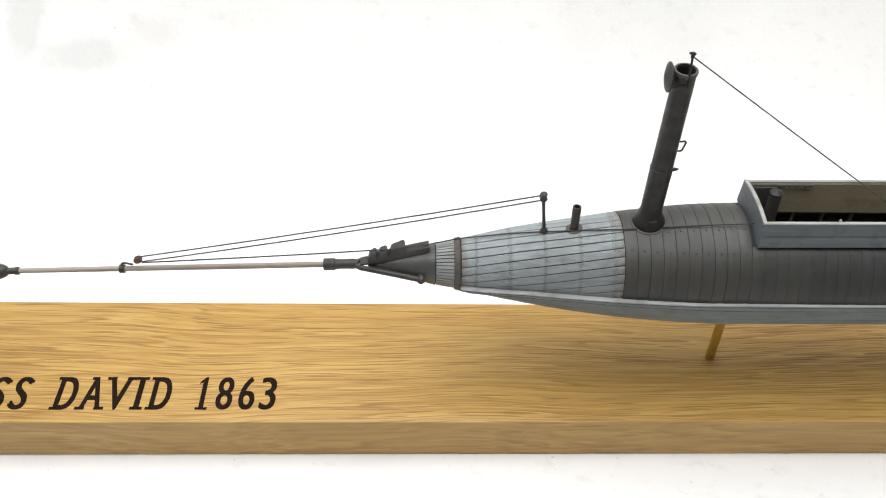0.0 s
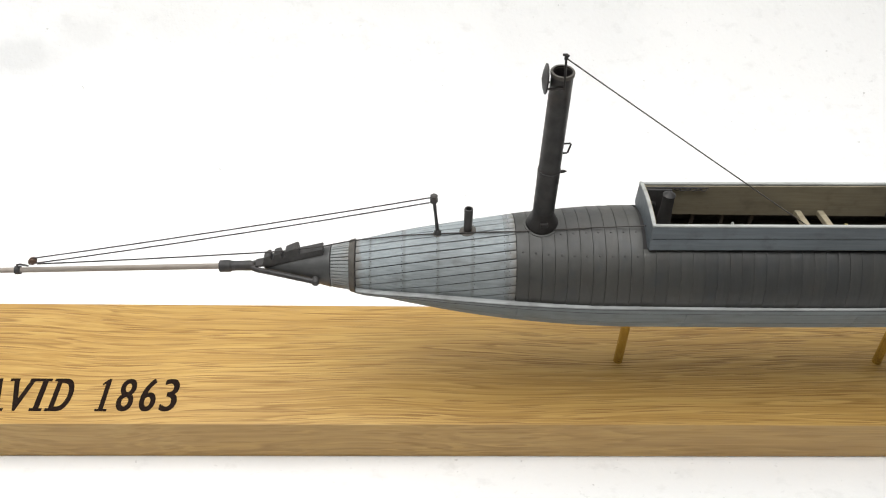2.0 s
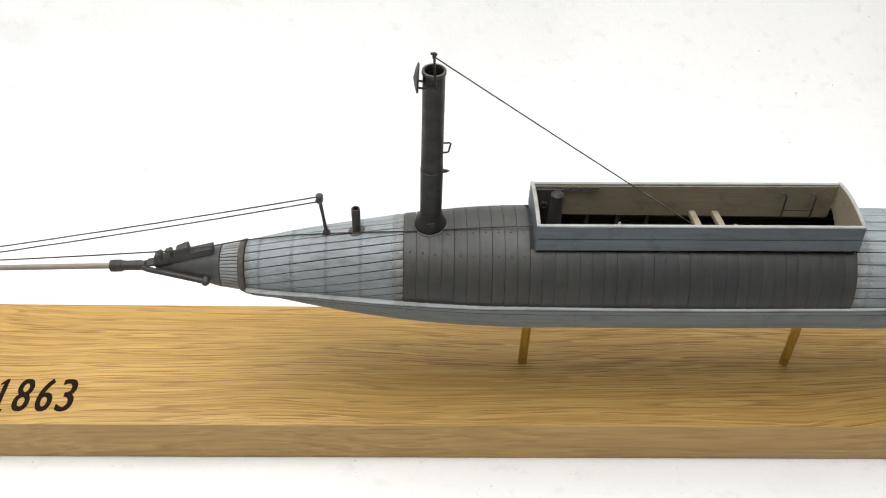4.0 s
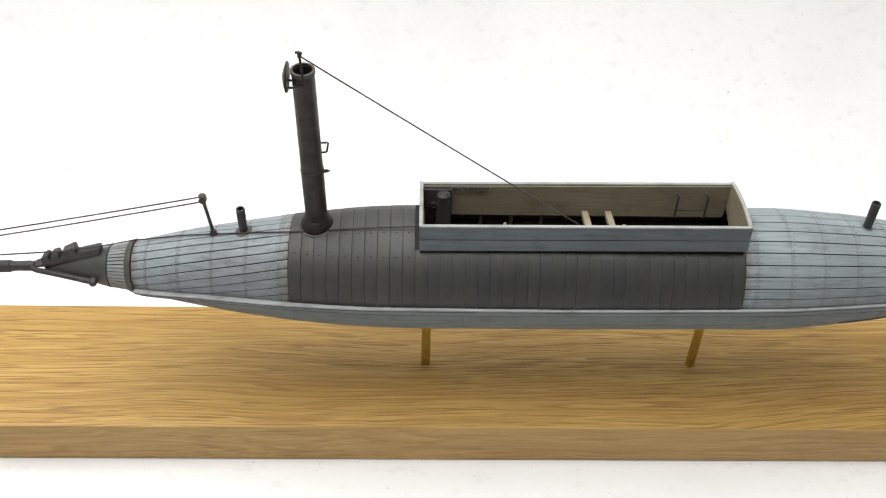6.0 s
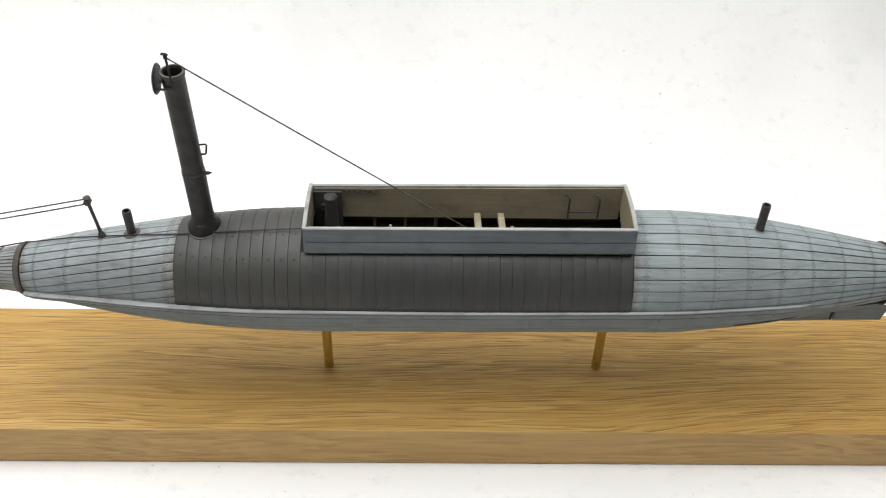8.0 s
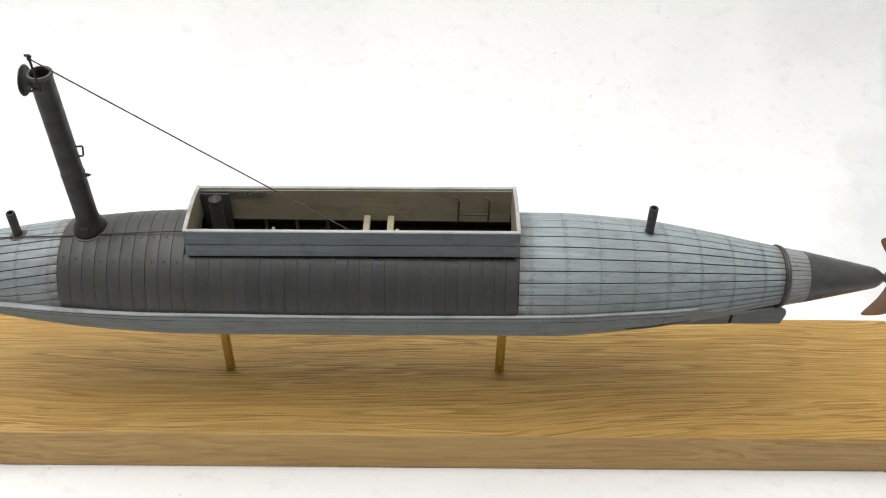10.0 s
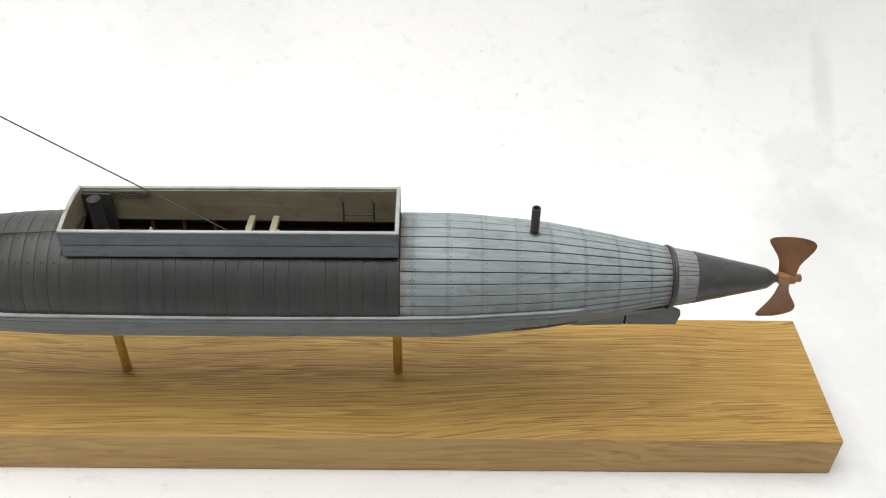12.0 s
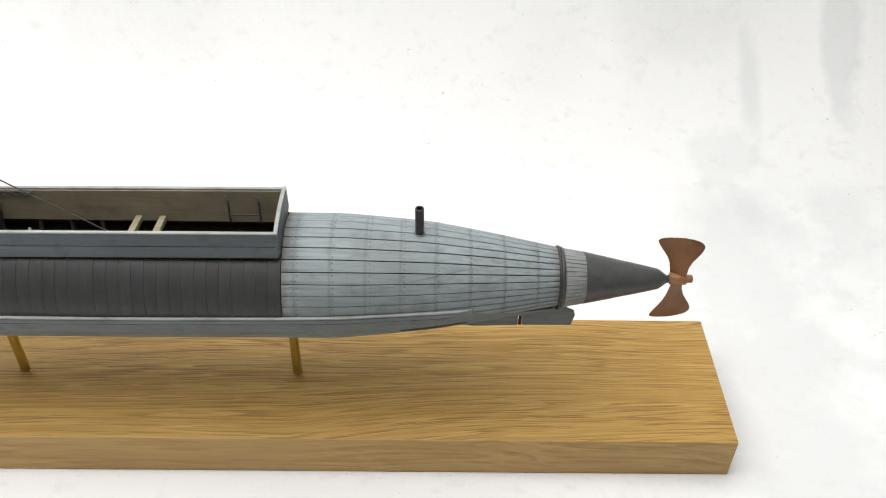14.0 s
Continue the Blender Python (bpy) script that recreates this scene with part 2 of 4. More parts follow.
def paper():
    """White paper with faint marks, crease shade and dimmer light put into the colour among them: each has its own
    place, size and ragged outline.
    """
    k = Mat("white_paper", rough=0.85, spec=0.2)
    blot = k.noise(k.coords(9, 9, 9), 1.0, 3, 0.5)
    grain = k.noise(k.coords(500, 500, 500), 1.0, 3, 0.6)
    speck = k.noise(k.coords(240, 240, 240), 1.0, 2, 0.5)
    mottle = k.noise(k.coords(90, 130, 90), 1.0, 4, 0.65)
    sep = k.t.nodes.new("ShaderNodeSeparateXYZ")
    k.link(k.tc.outputs["Object"], sep.inputs[0])
    ragged = k.noise(k.coords(38, 38, 38), 1.0, 5, 0.6)
    c = k.mix(k.ramp(blot, (0.52, 0.0), (0.70, 0.45)), rgb(0.885, 0.887, 0.885), rgb(0.79, 0.795, 0.80))
    # grey of paper creases and of dimmer paper beside the board, put into colour
    # centre x and z, half sizes in x and z (m), strength, softness
    shade_marks = ((0.249, 0.040, 0.009, 0.026, 0.42, 0.7), (0.229, 0.019, 0.022, 0.0085, 0.26, 0.35), (0.306, 0.062, 0.014, 0.040, 0.5, 0.5), (0.200, 0.070, 0.055, 0.030, 0.28, 0.8),
               (0.292, 0.004, 0.035, 0.009, 0.35, 0.8), (0.225, -0.002, 0.050, 0.014, 0.5, 0.8), (0.240, 0.008, 0.016, 0.004, 0.35, 0.9), (-0.447, 0.046, 0.036, 0.009, 0.5, 0.7), (-0.485, 0.062, 0.013, 0.022, 0.45, 0.6), (-0.405, 0.056, 0.026, 0.010, 0.35, 0.8), (-0.360, 0.062, 0.05, 0.012, 0.18, 0.9))
    for x, z, rx, rz, dark, soft in shade_marks:
        u = k.math("DIVIDE", k.math("SUBTRACT", sep.outputs[0], x), rx)
        v = k.math("DIVIDE", k.math("SUBTRACT", sep.outputs[2], z), rz)
        far = k.math("ADD", k.math("SQRT", k.math("ADD", k.math("MULTIPLY", u, u), k.math("MULTIPLY", v, v))), k.math("MULTIPLY", k.math("SUBTRACT", ragged, 0.5), 1.6))
        c = k.mix(k.ramp(k.math("MULTIPLY", far, 0.5), (0.5 - 0.42 * soft, dark), (0.52, 0.0)), c, rgb(0.66, 0.668, 0.672))
    c = k.mix(k.ramp(mottle, (0.56, 0.0), (0.72, 0.35)), c, rgb(0.70, 0.70, 0.695))
    c = k.mix(k.ramp(speck, (0.755, 0.0), (0.79, 0.5)), c, rgb(0.45, 0.44, 0.43))
    fibre = k.noise(k.coords(330, 420, 330), 1.0, 2, 0.5)
    c = k.mix(k.ramp(fibre, (0.70, 0.0), (0.76, 0.3)), c, rgb(0.62, 0.62, 0.61))
    k.colour(c)
    ripple = k.noise(k.coords(45, 45, 45), 1.0, 5, 0.65)
    return k.bump(k.math("ADD", grain, k.math("MULTIPLY", ripple, 4.0)), 0.0006, 0.35).m


M_ROOM = plain("off_white_wall_paint", rgb(0.84, 0.835, 0.82), 0.8, 0.0, rgb(0.80, 0.795, 0.78), 3)
M_TABLE = plain("brown_bounce_cut_table", rgb(0.20, 0.15, 0.10), 0.5, 0.0, rgb(0.16, 0.115, 0.075), 12)
M_OAK = oak()
M_PAPER = paper()
M_BRASS = plain("brass", rgb(0.68, 0.57, 0.27), 0.09, 1.0, rgb(0.58, 0.48, 0.22), 60)
M_INK = plain("black_ink", rgb(0.012, 0.007, 0.005), 0.85, 0.0, rgb(0.022, 0.013, 0.009), 900)
M_INK.node_tree.nodes["Principled BSDF"].inputs["Specular IOR Level"].default_value = 0.08
M_BOWPLANK = painted_wood("pale_blue_grey_paint", rgb(0.31, 0.347, 0.36), rgb(0.205, 0.232, 0.245), rgb(0.13, 0.13, 0.125), frames=(-0.2279, 0.01328), ends=(-0.1713, -0.2338))
M_PLANK = painted_wood("blue_grey_paint", rgb(0.298, 0.346, 0.355), rgb(0.215, 0.243, 0.254), rgb(0.145, 0.155, 0.157), frames=(0.0070, 0.01313), ends=(0.0023, 0.1075))
M_LOWER = painted_wood("grey_bottom_paint", rgb(0.198, 0.221, 0.224), rgb(0.143, 0.161, 0.164), rgb(0.098, 0.107, 0.107))
M_STRAKE = painted_wood("light_grey_paint", rgb(0.210, 0.232, 0.235), rgb(0.152, 0.170, 0.172), rgb(0.11, 0.11, 0.105))
M_WALL = painted_wood("slate_blue_paint", rgb(0.138, 0.160, 0.177), rgb(0.105, 0.121, 0.133), rgb(0.066, 0.072, 0.075))
# paint of the strake's worn upper edge, lightened to carry its highlight
M_EDGE_HIGHLIGHT = painted_wood("worn_edge_highlight_paint", rgb(0.37, 0.385, 0.385), rgb(0.26, 0.27, 0.27), rgb(0.14, 0.14, 0.13))
M_CHIP = painted_wood("chipped_whitish_paint", rgb(0.335, 0.357, 0.357), rgb(0.215, 0.23, 0.232), rgb(0.15, 0.122, 0.092), vary=0.6)
M_RIM = painted_wood("worn_white_grey_paint", rgb(0.42, 0.432, 0.420), rgb(0.30, 0.312, 0.305), rgb(0.19, 0.19, 0.172))
M_LINING = painted_wood("cream_wood_lining", rgb(0.345, 0.308, 0.22), rgb(0.268, 0.234, 0.168), rgb(0.16, 0.136, 0.098))
M_TIMBER = painted_wood("raw_pale_timber", rgb(0.37, 0.33, 0.235), rgb(0.28, 0.24, 0.17), rgb(0.16, 0.125, 0.085))
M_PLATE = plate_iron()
M_IRON = painted_iron("dark_iron", rgb(0.055, 0.053, 0.052), rgb(0.034, 0.033, 0.033), rgb(0.12, 0.085, 0.06), 0.45, 0.35)
M_CONE = painted_iron("dark_grey_metal", rgb(0.083, 0.084, 0.083), rgb(0.060, 0.061, 0.061), rgb(0.11, 0.10, 0.092), 0.36, 0.2)
M_FUNNEL = painted_iron("sooty_black_iron", rgb(0.025, 0.023, 0.022), rgb(0.016, 0.015, 0.015), rgb(0.055, 0.038, 0.028), 0.5, 0.4)
M_BAND = painted_iron("rusty_brown_band", rgb(0.095, 0.087, 0.075), rgb(0.062, 0.057, 0.05), rgb(0.14, 0.10, 0.07), 0.5, 0.35)
M_CORE = plain("dark_seam", rgb(0.035, 0.034, 0.034), 0.8)
M_INSIDE = plain("dark_stained_interior", rgb(0.10, 0.083, 0.068), 0.75)
M_SOOT = plain("sooty_iron", rgb(0.045, 0.043, 0.043), 0.7)
M_NAIL = plain("nail_head", rgb(0.085, 0.09, 0.094), 0.5)
M_SCRATCH = plain("scratched_paint", rgb(0.20, 0.22, 0.23), 0.6)
M_RIVET = plain("rivet_head", rgb(0.05, 0.048, 0.047), 0.5)
M_SPAR = painted_wood("greyed_spar_wood", rgb(0.41, 0.375, 0.33), rgb(0.28, 0.245, 0.21), rgb(0.21, 0.16, 0.13))
M_BLOCK = painted_wood("brown_block_wood", rgb(0.13, 0.075, 0.05), rgb(0.08, 0.045, 0.03), rgb(0.06, 0.04, 0.03))
M_ROPE = plain("dark_cord", rgb(0.06, 0.055, 0.052), 0.8)
M_STAY = plain("grey_brown_cord", rgb(0.075, 0.069, 0.062), 0.8)
M_PROP = plain("copper_bronze_paint", rgb(0.26, 0.115, 0.042), 0.42, 0.2, rgb(0.165, 0.078, 0.031), 120)
M_BRONZE = plain("bright_bronze", rgb(0.38, 0.20, 0.095), 0.4, 0.3, rgb(0.25, 0.125, 0.06), 300)

# ---------------------------------------------------------------- mesh helpers, all in millimetres
MM = 0.001


def mesh_of(name, bm, material, smooth=True):
    bmesh.ops.scale(bm, vec=(MM, MM, MM), verts=bm.verts)
    bmesh.ops.recalc_face_normals(bm, faces=bm.faces)
    me = bpy.data.meshes.new(name)
    bm.to_mesh(me)
    bm.free()
    me.materials.append(material)
    if smooth:
        for p in me.polygons:
            p.use_smooth = True
        me.set_sharp_from_angle(angle=radians(38))
    return me


def part(name, bm, material, parent, label="", smooth=True):
    ob = new(name, mesh_of(name, bm, material, smooth))
    if parent is not None:
        ob.parent = parent
        if parent.type == "EMPTY":
            ob.matrix_parent_inverse = Matrix.Translation(parent.location).inverted()
    if label:
        tagged(ob, label)
    return ob


def box(x0, x1, y0, y1, z0, z1, bevel=0.0, bm=None):
    bm = bm or bmesh.new()
    made = bmesh.ops.create_cube(bm, size=1.0, matrix=Matrix.Translation(((x0 + x1) / 2, (y0 + y1) / 2, (z0 + z1) / 2)) @ Matrix.Diagonal((x1 - x0, y1 - y0, z1 - z0, 1)))
    if bevel:
        edges = {e for v in made["verts"] for e in v.link_edges}
        bmesh.ops.bevel(bm, geom=list(edges), offset=bevel, segments=2, profile=0.6, affect="EDGES")
    return bm


def lathe(a, b, profile, n=24, bm=None, open_end=False):
    """A turned body from a towards b; profile rows of (distance along, radius)."""
    bm = bm or bmesh.new()
    a, b = Vector(a), Vector(b)
    q = (b - a).to_track_quat("Z", "Y").to_matrix()
    rings = []
    for s, r in profile:
        c = a + q @ Vector((0, 0, s))
        rings.append([bm.verts.new(c + q @ Vector((r * math.cos(2 * math.pi * i / n), r * math.sin(2 * math.pi * i / n), 0))) for i in range(n)])
    for u, w in zip(rings, rings[1:]):
        for i in range(n):
            bm.faces.new((u[i], u[(i + 1) % n], w[(i + 1) % n], w[i]))
    if not open_end:
        bm.faces.new(rings[0][::-1])
        bm.faces.new(rings[-1])
    return bm


def tube(points, r, n=8, bm=None):
    """A round wire through points."""
    bm = bm or bmesh.new()
    pts = [Vector(p) for p in points]
    rings = []
    for i, p in enumerate(pts):
        d = (pts[min(i + 1, len(pts) - 1)] - pts[max(i - 1, 0)]).normalized()
        side = d.cross(Vector((0.13, 0.2, 1.0))).normalized()
        up = side.cross(d)
        rings.append([bm.verts.new(p + r * (math.cos(2 * math.pi * k / n) * side + math.sin(2 * math.pi * k / n) * up)) for k in range(n)])
    for u, w in zip(rings, rings[1:]):
        for i in range(n):
            bm.faces.new((u[i], u[(i + 1) % n], w[(i + 1) % n], w[i]))
    bm.faces.new(rings[0][::-1])
    bm.faces.new(rings[-1])
    return bm


def sag(a, b, drop, n=14, wave=0.0):
    """Points of a cord from a to b with a little slack."""
    a, b = Vector(a), Vector(b)
    return [a.lerp(b, i / n) + Vector((0, 0, -drop * 4 * (i / n) * (1 - i / n) + wave * noise.noise(Vector((i * 0.9, a.z, 3.1))))) for i in range(n + 1)]


def prism(outline, y0, y1, bevel=0.0, bm=None):
    """A plate with an outline in x and z, from y0 to y1."""
    bm = bm or bmesh.new()
    f = [bm.verts.new((x, y0, z)) for x, z in outline]
    g = [bm.verts.new((x, y1, z)) for x, z in outline]
    n = len(outline)
    made = [bm.faces.new(f), bm.faces.new(g[::-1])] + [bm.faces.new((f[i], g[i], g[(i + 1) % n], f[(i + 1) % n])) for i in range(n)]
    if bevel:
        bmesh.ops.recalc_face_normals(bm, faces=made)
        bmesh.ops.bevel(bm, geom=list({e for q in made for e in q.edges}), offset=bevel, segments=2, profile=0.6, affect="EDGES")
    return bm


def loft(rings, closed=True, caps=True, bm=None):
    bm = bm or bmesh.new()
    vs = [[bm.verts.new(p) for p in ring] for ring in rings]
    n = len(vs[0])
    for u, w in zip(vs, vs[1:]):
        for i in range(n if closed else n - 1):
            bm.faces.new((u[i], u[(i + 1) % n], w[(i + 1) % n], w[i]))
    if caps and closed:
        bm.faces.new(vs[0][::-1])
        bm.faces.new(vs[-1])
    return bm


# ---------------------------------------------------------------- setting
PAPER_Z = -1.7


def backdrop():
    """One sheet of white paper: flat under the board, then sweeping up behind it."""
    # the front stops short, out of view, to cut light bounced onto the hull
    line = [(-160 + 20 * i, 0.0) for i in range(14)]
    y0, r = 120.0, 217.0
    line = [p for p in line if p[0] < y0] + [(y0 + r * math.sin(a), r - r * math.cos(a)) for a in np.linspace(0, math.pi / 2 * 0.97, 28)]
    ye, ze = line[-1]
    line += [(ye + 0.3 * i, ze + 30 * i) for i in range(1, 14)]
    xs = np.linspace(-1300, 1100, 161)
    rows = []
    for x in xs:
        row = []
        for y, z in line:
            w = min(1.0, max(0.0, (y - 60) / 160))
            p = Vector((x * 0.011, y * 0.006, z * 0.006))
            q = Vector((x * 0.028, y * 0.012 + 7, z * 0.012))
            e = min(1.0, max(0.0, abs(x + 110) - 170) / 150)
            d = w * ((1.5 + 4.5 * e) * noise.noise(p) + (0.6 + 2.2 * e) * noise.noise(q))
            row.append((x, y - d * 0.8, z + d * 0.6 + PAPER_Z))
        rows.append(row)
    ob = part("backdrop", loft(rows, closed=False, caps=False), M_PAPER, None)
    return tagged(ob, "white paper sweep, lightly creased and specked", "backdrop", kind="structure")


backdrop()
# out of view; brown so that less light bounces up from the front
tagged(part("table_top", box(-1500, 1300, -900, 620, -40, -8, 2.0), M_TABLE, None), "plain brown table top under the paper, out of view, dark to cut bounced light", "table top", kind="structure")
# room out of view, added to close the set and bounce light back
WX0, WX1, WY0, WY1, FZ, CEIL = -2400, 2200, -2300, 1700, -760, 1750
tagged(part("floor", box(WX0, WX1, WY0, WY1, FZ - 60, FZ), M_ROOM, None), "plain pale floor, added out of view", "floor", kind="structure")
tagged(part("ceiling", box(WX0, WX1, WY0, WY1, CEIL, CEIL + 60), M_ROOM, None), "plain white ceiling, added out of view", "ceiling", kind="structure")
for side, (x0, x1, y0, y1) in (("wall_north", (WX0, WX1, WY1, WY1 + 80)), ("wall_south", (WX0, WX1, WY0 - 80, WY0)), ("wall_west", (WX0 - 80, WX0, WY0 - 80, WY1 + 80)), ("wall_east", (WX1, WX1 + 80, WY0 - 80, WY1 + 80))):
    tagged(part(side, box(x0, x1, y0, y1, FZ - 60, CEIL + 60), M_ROOM, None), "plain off-white wall, added out of view", "wall", kind="structure")

# ---------------------------------------------------------------- display base
TOP = 20.2
X0, X1 = -472.0, 185.0
YF = 0.5
board_bm = box(X0, X1, YF, YF + 70.7, PAPER_Z, TOP, bevel=0.7)
# the lower arris is broken more deeply than the upper one
for v in board_bm.verts:
    if v.co.z < PAPER_Z + 0.3:
        v.co.x += 0.7 * (1 if v.co.x < 0 else -1)
        v.co.y += 0.7 * (1 if v.co.y < 30 else -1)
    # the after end is not sawn quite square
    if v.co.x > 0:
        v.co.x += 1.0 if v.co.y < 30 else 0.4
base = part("display_base", board_bm, M_OAK, None)
tagged(base, "oiled oak display board with inlaid black lettering", "display base")


def letter(ch, x0, x1, bold=0.75, serifs=()):
    """One black letter lying on the board: the built-in font fitted to its width, with heavy stems and slab serifs."""
    cu = bpy.data.curves.new("letter", "FONT")
    cu.body, cu.offset, cu.resolution_u = ch, 0.003, 5
    ob = bpy.data.objects.new("letter", cu)
    scene.collection.objects.link(ob)
    bpy.context.view_layer.update()
    me = bpy.data.meshes.new_from_object(ob.evaluated_get(bpy.context.evaluated_depsgraph_get()))
    bpy.data.objects.remove(ob)
    src = bmesh.new()
    src.from_mesh(me)
    lo = [min(v.co[i] for v in src.verts) for i in (0, 1)]
    hi = [max(v.co[i] for v in src.verts) for i in (0, 1)]
    y0, tall = YF + 6.7, 17.8
    x0, x1 = x0 - 0.6, x1 - 0.6
    wide = x1 - x0 - 2 * bold
    bm = bmesh.new()
    for n, dx in enumerate((-bold, -bold / 3, bold / 3, bold)):
        vs = {v: bm.verts.new((x0 + bold + dx + (v.co.x - lo[0]) / (hi[0] - lo[0]) * wide, y0 + (v.co.y - lo[1]) / (hi[1] - lo[1]) * tall, TOP + 0.03 + 0.006 * n)) for v in src.verts}
        for f in src.faces:
            bm.faces.new([vs[v] for v in f.verts])
    src.free()
    flat = bmesh.ops.extrude_face_region(bm, geom=list(bm.faces))
    for v in [g for g in flat["geom"] if isinstance(g, bmesh.types.BMVert)]:
        v.co.z += 0.06
    for u, v, w in serifs:
        cx, cy = x0 + u * (x1 - x0), y0 + v * tall
        box(cx - w / 2, cx + w / 2, cy - 0.75, cy + 0.75, TOP - 0.05, TOP + 0.13, bm=bm)
    return part("letter", bm, M_INK, base, smooth=False)


D_SER = ((0.16, 0.043, 5.2), (0.16, 0.957, 5.2))
S_SER = ((0.06, 0.14, 1.6), (0.94, 0.86, 1.6))
letter("C", -440.2, -432.8, 0.5, ((0.94, 0.86, 1.6),))
letter("S", -430.0, -423.0, 0.4, S_SER)
letter("S", -420.4, -413.6, 0.4, S_SER)
letter("D", -402.0, -393.6, 0.45, D_SER)
letter("A", -391.4, -382.4, 0.32, ((0.06, 0.043, 4.0), (0.94, 0.043, 4.0), (0.42, 0.957, 3.0)))
letter("V", -381.3, -371.7, 0.32, ((0.06, 0.957, 4.0), (0.94, 0.957, 4.0)))
letter("I", -368.8, -366.4, 0.4, ((0.5, 0.043, 5.2), (0.5, 0.957, 5.2)))
letter("D", -362.5, -354.2, 0.45, D_SER)
figure = bmesh.new()
vs = [figure.verts.new((x, y, TOP + 0.08)) for x, y in ((-340.3, 7.7), (-340.3, 25.0), (-341.4, 25.0), (-343.6, 22.4), (-343.6, 21.2), (-342.3, 22.0), (-342.3, 7.7))]
figure.faces.new(vs)
bmesh.ops.recalc_face_normals(figure, faces=figure.faces)
box(-343.7, -338.7, 7.2, 8.5, TOP - 0.05, TOP + 0.10, bm=figure)
part("letter", figure, M_INK, base, smooth=False)
letter("8", -335.1, -328.1, 0.3)
letter("6", -325.6, -318.8, 0.3)
letter("3", -316.7, -309.9, 0.3)

# ---------------------------------------------------------------- support rods
for x, lean in ((-118.3, 0.2), (0.2, -0.2)):
    bm = lathe((x, 37.2, TOP - 1.0), (x + lean, 37.0, 62), [(0, 2.05), (41, 2.05)], 24)
    rod = part("brass_rod", bm, M_BRASS, None)
    tagged(rod, "short brass rod standing in the oak board", "support rod", group="rods under the model")

# ---------------------------------------------------------------- the boat's lines
AX_Y, AX_Z = 35.2, 79.8
HX = [-276, -270.5, -244, -234.7, -214.5, -189.5, -170, -157.7, -139.2, -122, -60, 1.8, 19.6, 39.8, 55.5, 78, 108.5, 121, 143.6, 149.0, 152.2]
HR = [0.6, 1.6, 8.4, 10.15, 14.45, 18.35, 21.05, 22.3, 23.8, 24.25, 24.75, 24.65, 24.65, 23.35, 21.95, 18.15, 12.05, 9.85, 5.65, 4.5, 2.4]
BX = [-236, -214.3, -193.8, -168.8, -145.9, -125, -90, -54, 2, 33.5, 55.8, 73.7, 112]
BR = [10.0, 14.5, 18.4, 21.95, 24.0, 24.95, 25.0, 24.9, 24.4, 23.3, 20.9, 18.25, 11.75]
LX = [-236, -208, -171.6, -55, 3, 31, 54, 74]
LA = [-19.0, -3.5, -0.5, 0.4, 1.9, 3.2, 3.5, 1.4]


def curve_of(xs, ys):
    """A smooth curve through rows of numbers."""
    xs, ys = np.array(xs, float), np.array(ys, float)
    d = np.diff(ys) / np.diff(xs)
    m = np.r_[d[0], [0 if p * q <= 0 else 2 * p * q / (p + q) for p, q in zip(d, d[1:])], d[-1]]

    def at(x):
        i = int(np.clip(np.searchsorted(xs, x) - 1, 0, len(d) - 1))
        h = xs[i + 1] - xs[i]
        u = min(max((x - xs[i]) / h, 0.0), 1.0)
        return float((2 * u**3 - 3 * u**2 + 1) * ys[i] + (u**3 - 2 * u**2 + u) * h * m[i] + (-2 * u**3 + 3 * u**2) * ys[i + 1] + (u**3 - u**2) * h * m[i + 1])

    return at


R, RL, LEDGE = curve_of(HX, HR), curve_of(BX, BR), curve_of(LX, LA)


def axis_z(x):
    return AX_Z - 0.0148 * max(0.0, -125 - x) + 0.0028 * max(0.0, x)


def on_hull(x, deg, lift=0.0, radius=R):
    """A place on the hull: deg from the front horizontal (0) over the crown (90)."""
    r = radius(x) + lift
    return Vector((x, AX_Y - r * math.cos(radians(deg)), axis_z(x) + r * math.sin(radians(deg))))


boat = new("model_torpedo_boat", None)
boat.location = (-0.06, AX_Y * MM, 0.055)
tagged(boat, "weathered grey scale model of a spar torpedo boat", "model boat")


def shell(x0, x1, lo, hi, nx, na, depth=0.7, edge=0.22, lift=0.0, radius=R, gap=0.2, ends=0.12):
    """A curved piece of skin between the angles lo(x) and hi(x), with worn edges."""
    xs = np.r_[x0 + ends, np.linspace(x0 + ends + 0.3, x1 - ends - 0.3, nx), x1 - ends]
    rows = []
    for i, x in enumerate(xs):
        end = i in (0, len(xs) - 1)
        g = math.degrees(gap / max(1.0, radius(x)))
        a, b = lo(x) + g, hi(x) - g
        if b - a < 0.4:
            mid = (a + b) / 2
            a, b = mid - 0.2, mid + 0.2
        e = min(math.degrees(0.12 / max(1.0, radius(x))), (b - a) * 0.2)
        angles = [a, *np.linspace(a + e, b - e, na), b]
        top = [on_hull(x, t, lift - (edge if end or k in (0, len(angles) - 1) else 0.0), radius) for k, t in enumerate(angles)]
        rows.append([on_hull(x, a, lift - depth, radius), *top, on_hull(x, b, lift - depth, radius)])
    return loft(rows, closed=True, caps=True)


